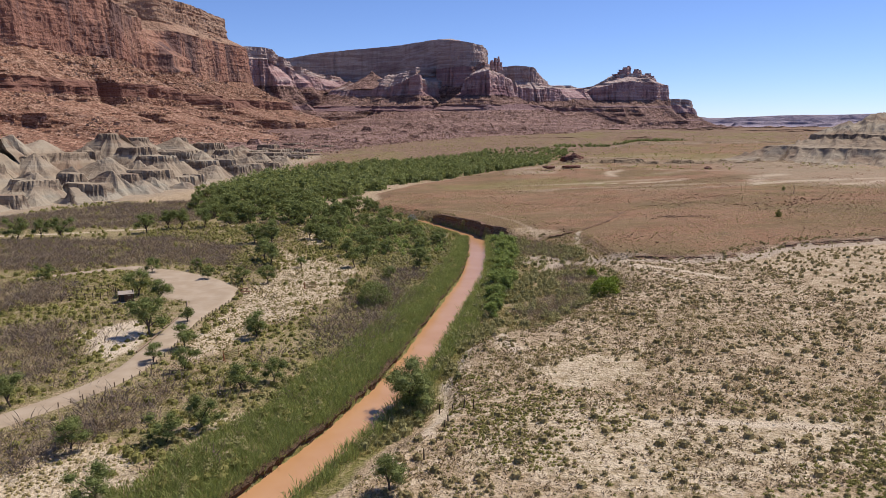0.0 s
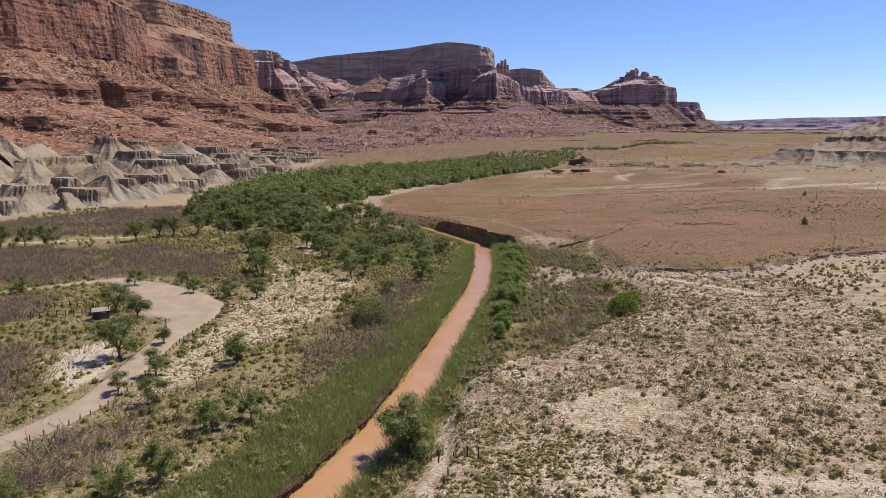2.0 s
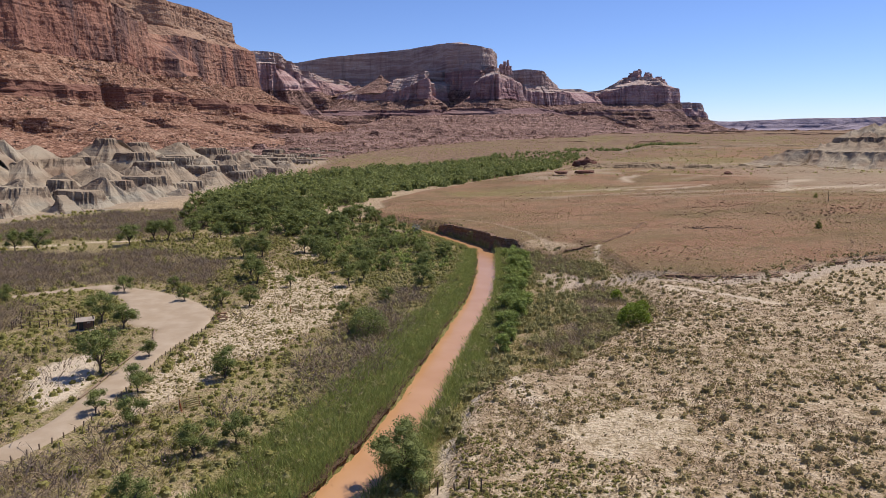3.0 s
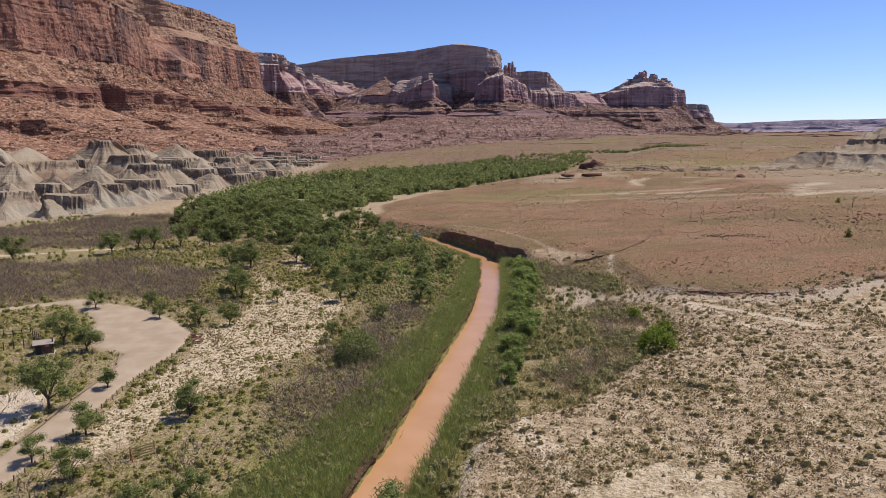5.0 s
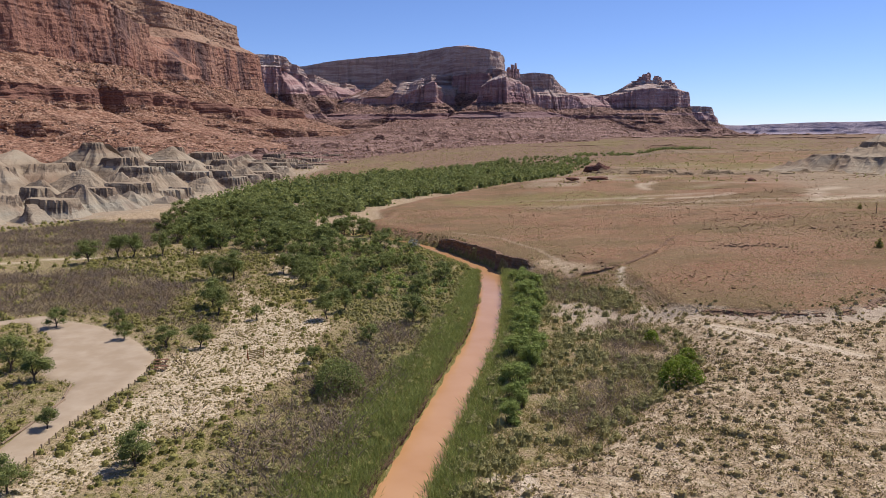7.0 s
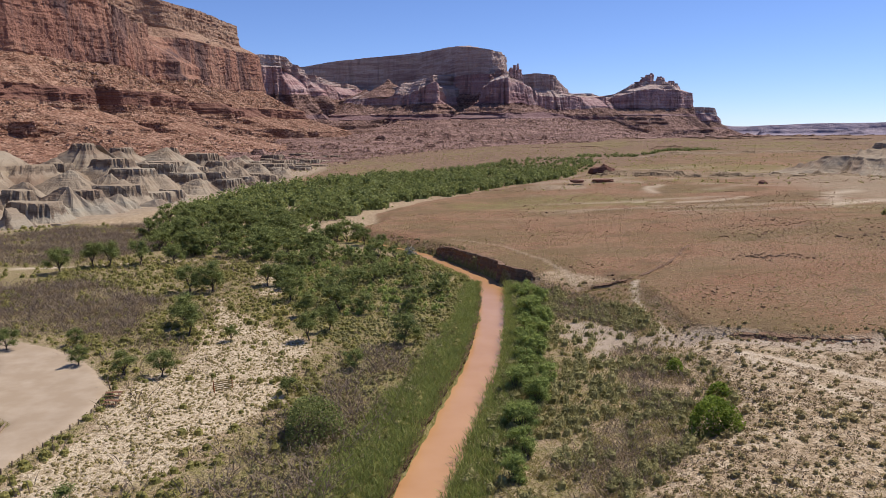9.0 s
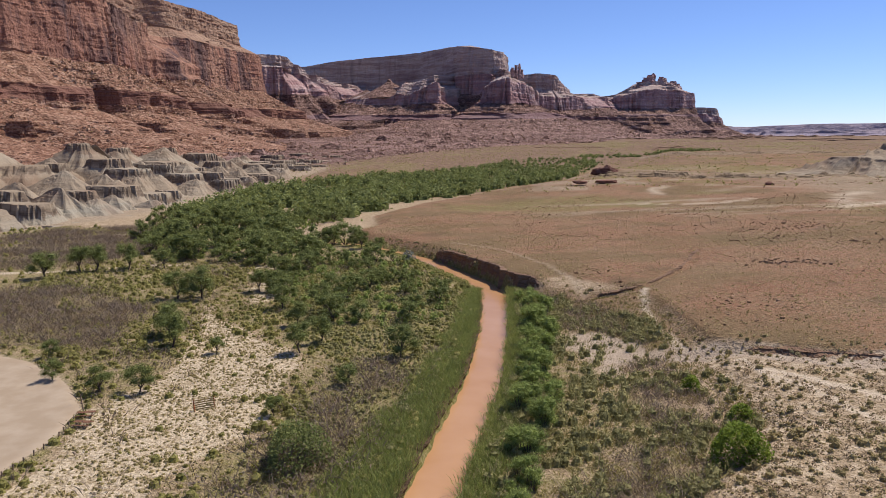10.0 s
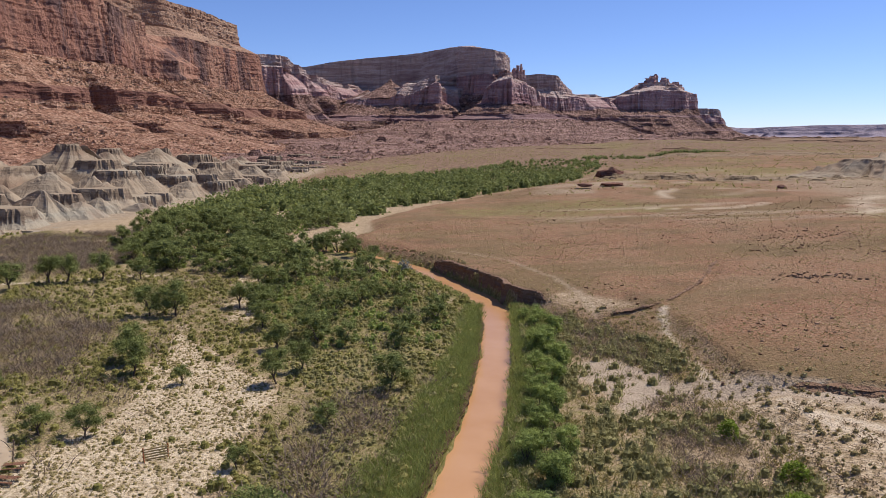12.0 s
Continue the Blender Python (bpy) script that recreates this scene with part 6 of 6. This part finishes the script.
def build_toilet():
    t = thing("toilet_building", "small brown vault toilet building with a pale roof", "toilet building")
    t.matrix_basis = pose(-75, 166.2, ground_at(-75, 166.2) + 0.05, 0, 0, 24) @ Matrix.Scale(0.88, 4)
    box_part("base_slab", t, MAT["concrete"], (-2.0, -1.9, -0.3, 2.0, 1.6, 0.06), "pale concrete slab")
    w = box_part("wall", t, MAT["brown_wall"], (-1.6, -1.15, 0.05, 1.6, 1.15, 2.25), "brown walls")
    box_part("door", w, MAT["pipe"], (-1.35, -1.20, 0.08, -0.45, -1.13, 2.05), "dark entry door")
    box_part("vent_panel", w, MAT["roof"], (0.4, -1.19, 1.6, 1.1, -1.13, 2.0), "louvred vent panel")
    bm = bmesh.new()
    v = [bm.verts.new(p) for p in [(-2.0, -1.6, 2.2), (2.0, -1.6, 2.2), (2.0, 1.5, 2.2), (-2.0, 1.5, 2.2), (-2.0, -0.05, 2.95), (2.0, -0.05, 2.95)]]
    for f in [(0, 1, 5, 4), (2, 3, 4, 5), (0, 4, 3), (1, 2, 5), (3, 2, 1, 0)]:
        bm.faces.new([v[i] for i in f])
    part("roof", bm, MAT["roof"], t, "pale low-pitched roof")
    tube_part("vent_pipe", t, MAT["pipe"], (-1.75, 0.6, 0), (-1.75, 0.6, 3.5), 0.13, 0.13, "black vent pipe")
    tube_part("vent_pipe", t, MAT["pipe"], (1.75, -0.9, 0), (1.75, -0.9, 3.4), 0.13, 0.13, "black vent pipe")


def build_fence(name, label, corners, gap, height, rails, material, rail_material, group=""):
    f = thing(name, label, "fence", group)
    x0, y0 = corners[0]
    z0 = ground_at(x0, y0)
    f.matrix_basis = pose(x0, y0, z0)
    for (ax, ay), (bx, by) in zip(corners, corners[1:]):
        n = max(1, round(math.hypot(bx - ax, by - ay) / gap))
        pts = [(ax + (bx - ax) * k / n, ay + (by - ay) * k / n) for k in range(n + 1)]
        base = [Vector((px - x0, py - y0, ground_at(px, py) - z0)) for px, py in pts]
        for p in base[:-1] + (base[-1:] if (bx, by) == corners[-1] else []):
            tube_part("post", f, material, p - Vector((0, 0, 0.3)), p + Vector((0, 0, height + 0.12)), 0.10, 0.085, "", 6)
        for p, q in zip(base, base[1:]):
            for r in rails:
                tube_part("rail", f, rail_material, p + Vector((0, 0, r * height)), q + Vector((0, 0, r * height)), 0.05, 0.05, "", 5)


def build_panel(x, y, turn):
    """A free-standing rail panel with red posts."""
    p = thing("stock_gate", "yellow-railed stock gate with rusty red posts on sand", "gate", "gates by the trail")
    p.matrix_basis = pose(x, y, ground_at(x, y), 0, 0, turn)
    for sx in (-1.45, 1.45):
        tube_part("post", p, MAT["red_post"], (sx, 0, -0.3), (sx, 0, 1.75), 0.09, 0.08, "rusty red post", 8)
    tube_part("brace", p, MAT["red_post"], (-1.45, -0.7, -0.1), (-1.45, -0.05, 1.3), 0.06, 0.06, "leaning red brace", 6)
    for k in range(5):
        box_part("board", p, MAT["yellow_rail"], (-1.5, -0.14, 0.12 + 0.33 * k, 1.5, -0.085, 0.28 + 0.33 * k), "", 0.01)
    return p


def build_table(x, y, turn):
    t = thing("picnic_table", "brown wooden picnic table with two benches", "picnic table", "picnic tables by the lot")
    t.matrix_basis = pose(x, y, ground_at(x, y) + 0.02, 0, 0, turn)
    for k in range(4):
        box_part("tabletop_board", t, MAT["table"], (-1.2, -0.4 + 0.2 * k, 0.72, 1.2, -0.22 + 0.2 * k, 0.77), "", 0.008)
    for sy in (-0.75, 0.75):
        box_part("bench", t, MAT["table"], (-1.2, sy - 0.14, 0.42, 1.2, sy + 0.14, 0.47), "plank bench", 0.008)
    for sx in (-0.8, 0.8):
        for sg in (-1, 1):
            tube_part("leg", t, MAT["wood"], (sx, 0.62 * sg, -0.05), (sx, 0.2 * sg, 0.72), 0.045, 0.045, "", 6)
        box_part("cross_bar", t, MAT["wood"], (sx - 0.04, -0.85, 0.34, sx + 0.04, 0.85, 0.42), "", 0.006)


def build_bollards():
    """Short wooden posts along the edge of the lot, and a log kerb."""
    edge = [(-56.8, 100.2), (-53.0, 106.5), (-50.6, 113.5), (-49.9, 119), (-50.2, 128), (-51.1, 139), (-51.6, 148), (-50.6, 159), (-49.9, 167), (-51.7, 178), (-56, 185)]
    p = np.array(edge)
    s = np.concatenate([[0], np.cumsum(np.hypot(*np.diff(p, axis=0).T))])
    first = None
    rng = np.random.default_rng(9)
    for q in np.arange(0, s[-1], 1.9):
        x, y = float(np.interp(q, s, p[:, 0])) + 0.35, float(np.interp(q, s, p[:, 1]))
        m = pose(x, y, ground_at(x, y), float(rng.normal() * 3), float(rng.normal() * 3), float(rng.uniform(0, 90)))
        if first is None:
            bm = bmesh.new()
            tube(bm, (0, 0, -0.25), (0, 0, 0.78), 0.10, 0.09, 8)
            first = part("bollard", bm, MAT["wood"])
            tagged(first, "short weathered wooden post at the road edge", "post", "posts along the road")
            first.matrix_basis = m
        else:
            copy_thing(first, m)
    for k, (ax, ay, bx, by) in enumerate([(-60.2, 165.0, -57.9, 158.5), (-57.4, 157.8, -57.0, 150.5), (-57.0, 149.5, -57.1, 142.0), (-56.9, 141, -56.2, 133.5), (-56.0, 132.8, -55.6, 125.5)]):
        bm = bmesh.new()
        tube(bm, (ax, ay, ground_at(ax, ay) + 0.2), (bx, by, ground_at(bx, by) + 0.2), 0.2, 0.17, 8)
        tagged(part("log_barrier", bm, MAT["wood"]), "weathered log lying along the road edge", "log", "logs along the road")


def build_bright_shrubs():
    rng = np.random.default_rng(66)
    for x, y, w, h in [(36.0, 157.5, 6.6, 4.4), (38.8, 183.5, 2.8, 2.4), (41.0, 170.0, 3.4, 2.4), (-16, 161.2, 8.2, 5.6)]:
        t = thing("green_shrub", "bright fresh green shrub at the edge of dry brush" if x > 0 else "large rounded green shrub among brush by the reeds", "shrub", "green shrubs")
        t.matrix_basis = pose(x, y, ground_at(x, y) - 0.05)
        bm = bmesh.new()
        for k in range(5):
            a = k * 1.3
            tube(bm, (0, 0, -0.1), (0.3 * w * math.cos(a), 0.3 * w * math.sin(a), 0.6 * h), 0.06, 0.02, 5)
        part("stems", bm, MAT["bark"], t)
        v, f = bush_proto(700 if w < 6 else 3600, rng, h, 0.1, 0.62, False)
        v = v * [w, w, 1]
        c = v.reshape(-1, 4, 3).mean(1, keepdims=True)
        c2 = c + [0, 0, 0.25]
        v = (c2 + (leaf_quads(np.zeros((len(c), 3)), rng.uniform(0.22, 0.42, len(c)), rng)[0].reshape(-1, 4, 3))).reshape(-1, 3)
        mesh_object("foliage", raw_mesh("foliage", v, f), MAT["brightleaf"] if x > 0 else MAT["leaf"], t, "bright green foliage" if x > 0 else "")
    t = thing("silver_shrub", "silvery grey rounded shrub beside the river bend", "shrub", "green shrubs")
    t.matrix_basis = pose(-13.5, 312, ground_at(-13.5, 312))
    bm = bmesh.new()
    for k in range(4):
        tube(bm, (0, 0, -0.1), (1.2 * math.cos(k * 1.6), 1.2 * math.sin(k * 1.6), 1.8), 0.07, 0.03, 5)
    part("stems", bm, MAT["bark"], t)
    v, f = bush_proto(360, rng, 0.75, 0.12, 0.4)
    mesh_object("foliage", raw_mesh("foliage", v * 4.6, f), MAT["silver"], t, "silver-grey foliage")


def build_outcrops():
    """Dark outcrops on the far flat, and junipers on the terrace."""
    rng = np.random.default_rng(12)
    for x, y, w, h in [(116, 660, 20, 9), (98, 560, 24, 4.5), (196, 535, 7, 2.5)]:
        t = thing("rock_outcrop", "dark red-brown sandstone outcrop on the flat", "outcrop", "outcrops")
        z = ground_at(x, y)
        pv, pf = [], []
        for k in range(5):
            v, f = stone_proto(rng)
            v = v * [w * rng.uniform(0.4, 0.7), w * 0.35, h * rng.uniform(0.8, 1.5)] + [rng.normal() * w * 0.28, rng.normal() * w * 0.08, h * 0.25]
            mesh_object("block", raw_mesh("block", v, f), MAT["bench"], t)
        t.matrix_basis = pose(x, y, z)
    for x, y, h in [(116.6, 248.3, 2.8), (161, 340, 2.4)]:
        t = thing("juniper", "small dark juniper on the red terrace", "juniper", "junipers")
        t.matrix_basis = pose(x, y, ground_at(x, y) - 0.05)
        tube_part("trunk", t, MAT["bark"], (0, 0, -0.1), (0.1, 0, h * 0.5), 0.12, 0.06)
        v, f = bush_proto(160, rng, 1.0, 0.22, 0.4)
        mesh_object("crown", raw_mesh("crown", v * [h * 0.8, h * 0.8, h], f), MAT["willow"], t)


def build_old_posts():
    """Remains of an old wire fence on the river bench, and a dead snag on the terrace."""
    rng = np.random.default_rng(44)
    for x, y in OLD_POSTS:
        h, bm = float(rng.uniform(0.9, 1.5)), bmesh.new()
        tube(bm, (0, 0, -0.3), (float(rng.normal() * 0.08), float(rng.normal() * 0.08), h), 0.11, 0.07, 7)
        p = tagged(part("fence_post", bm, MAT["old_wood"]), "old dark wooden fence post leaning on the bench", "post", "old fence posts")
        p.matrix_basis = pose(x, y, ground_at(x, y))
    bm = bmesh.new()
    tube(bm, (0, 0, -0.3), (0.1, 0, 2.2), 0.16, 0.10, 7)
    tube(bm, (0.1, 0, 2.2), (0.0, 0.1, 4.6), 0.10, 0.03, 6)
    tube(bm, (0.08, 0, 1.9), (0.9, 0.2, 2.9), 0.06, 0.02, 5)
    tube(bm, (0.05, 0, 2.6), (-0.7, -0.1, 3.5), 0.05, 0.02, 5)
    p = tagged(part("dead_snag", bm, MAT["old_wood"]), "bare dead tree trunk standing on the terrace", "dead tree")
    p.matrix_basis = pose(157.5, 322.4, ground_at(157.5, 322.4))


OLD_POSTS = [(-1.6, 96.6), (-0.7, 96.1), (1.2, 94.8), (2.7, 94.0), (4.0, 93.2), (0.5, 89.6), (0.0, 87.2), (-2.4, 78.8)]
MAT["old_wood"] = plain("dark_old_wood", (0.05, 0.035, 0.028), (0.10, 0.075, 0.06), 6)
MAT["silver"] = leaf_mat("silver_leaf", (0.22, 0.23, 0.19), (0.38, 0.39, 0.33), trans=0.3)
build_toilet()
build_fence("rail_fence", "weathered rail fence beside the toilet building", [(-78.2, 171.5), (-83.5, 167.5), (-90, 165.5), (-93, 174), (-84.5, 178), (-78.2, 171.5)], 1.6, 1.5, (0.45, 0.9), MAT["old_wood"], MAT["wood"])
build_panel(-37.5, 122.2, 42)
build_panel(-34.0, 179.6, 30)
build_table(-50.0, 176.2, 10)
build_table(-48.6, 172.6, -6)
build_bollards()
build_bright_shrubs()
build_outcrops()
build_fence("low_rail", "low weathered rail barrier beside the road", [(-48.6, 114.6), (-45.6, 114.8), (-42.7, 115.0)], 2.2, 0.6, (0.85,), MAT["wood"], MAT["wood"])
build_old_posts()
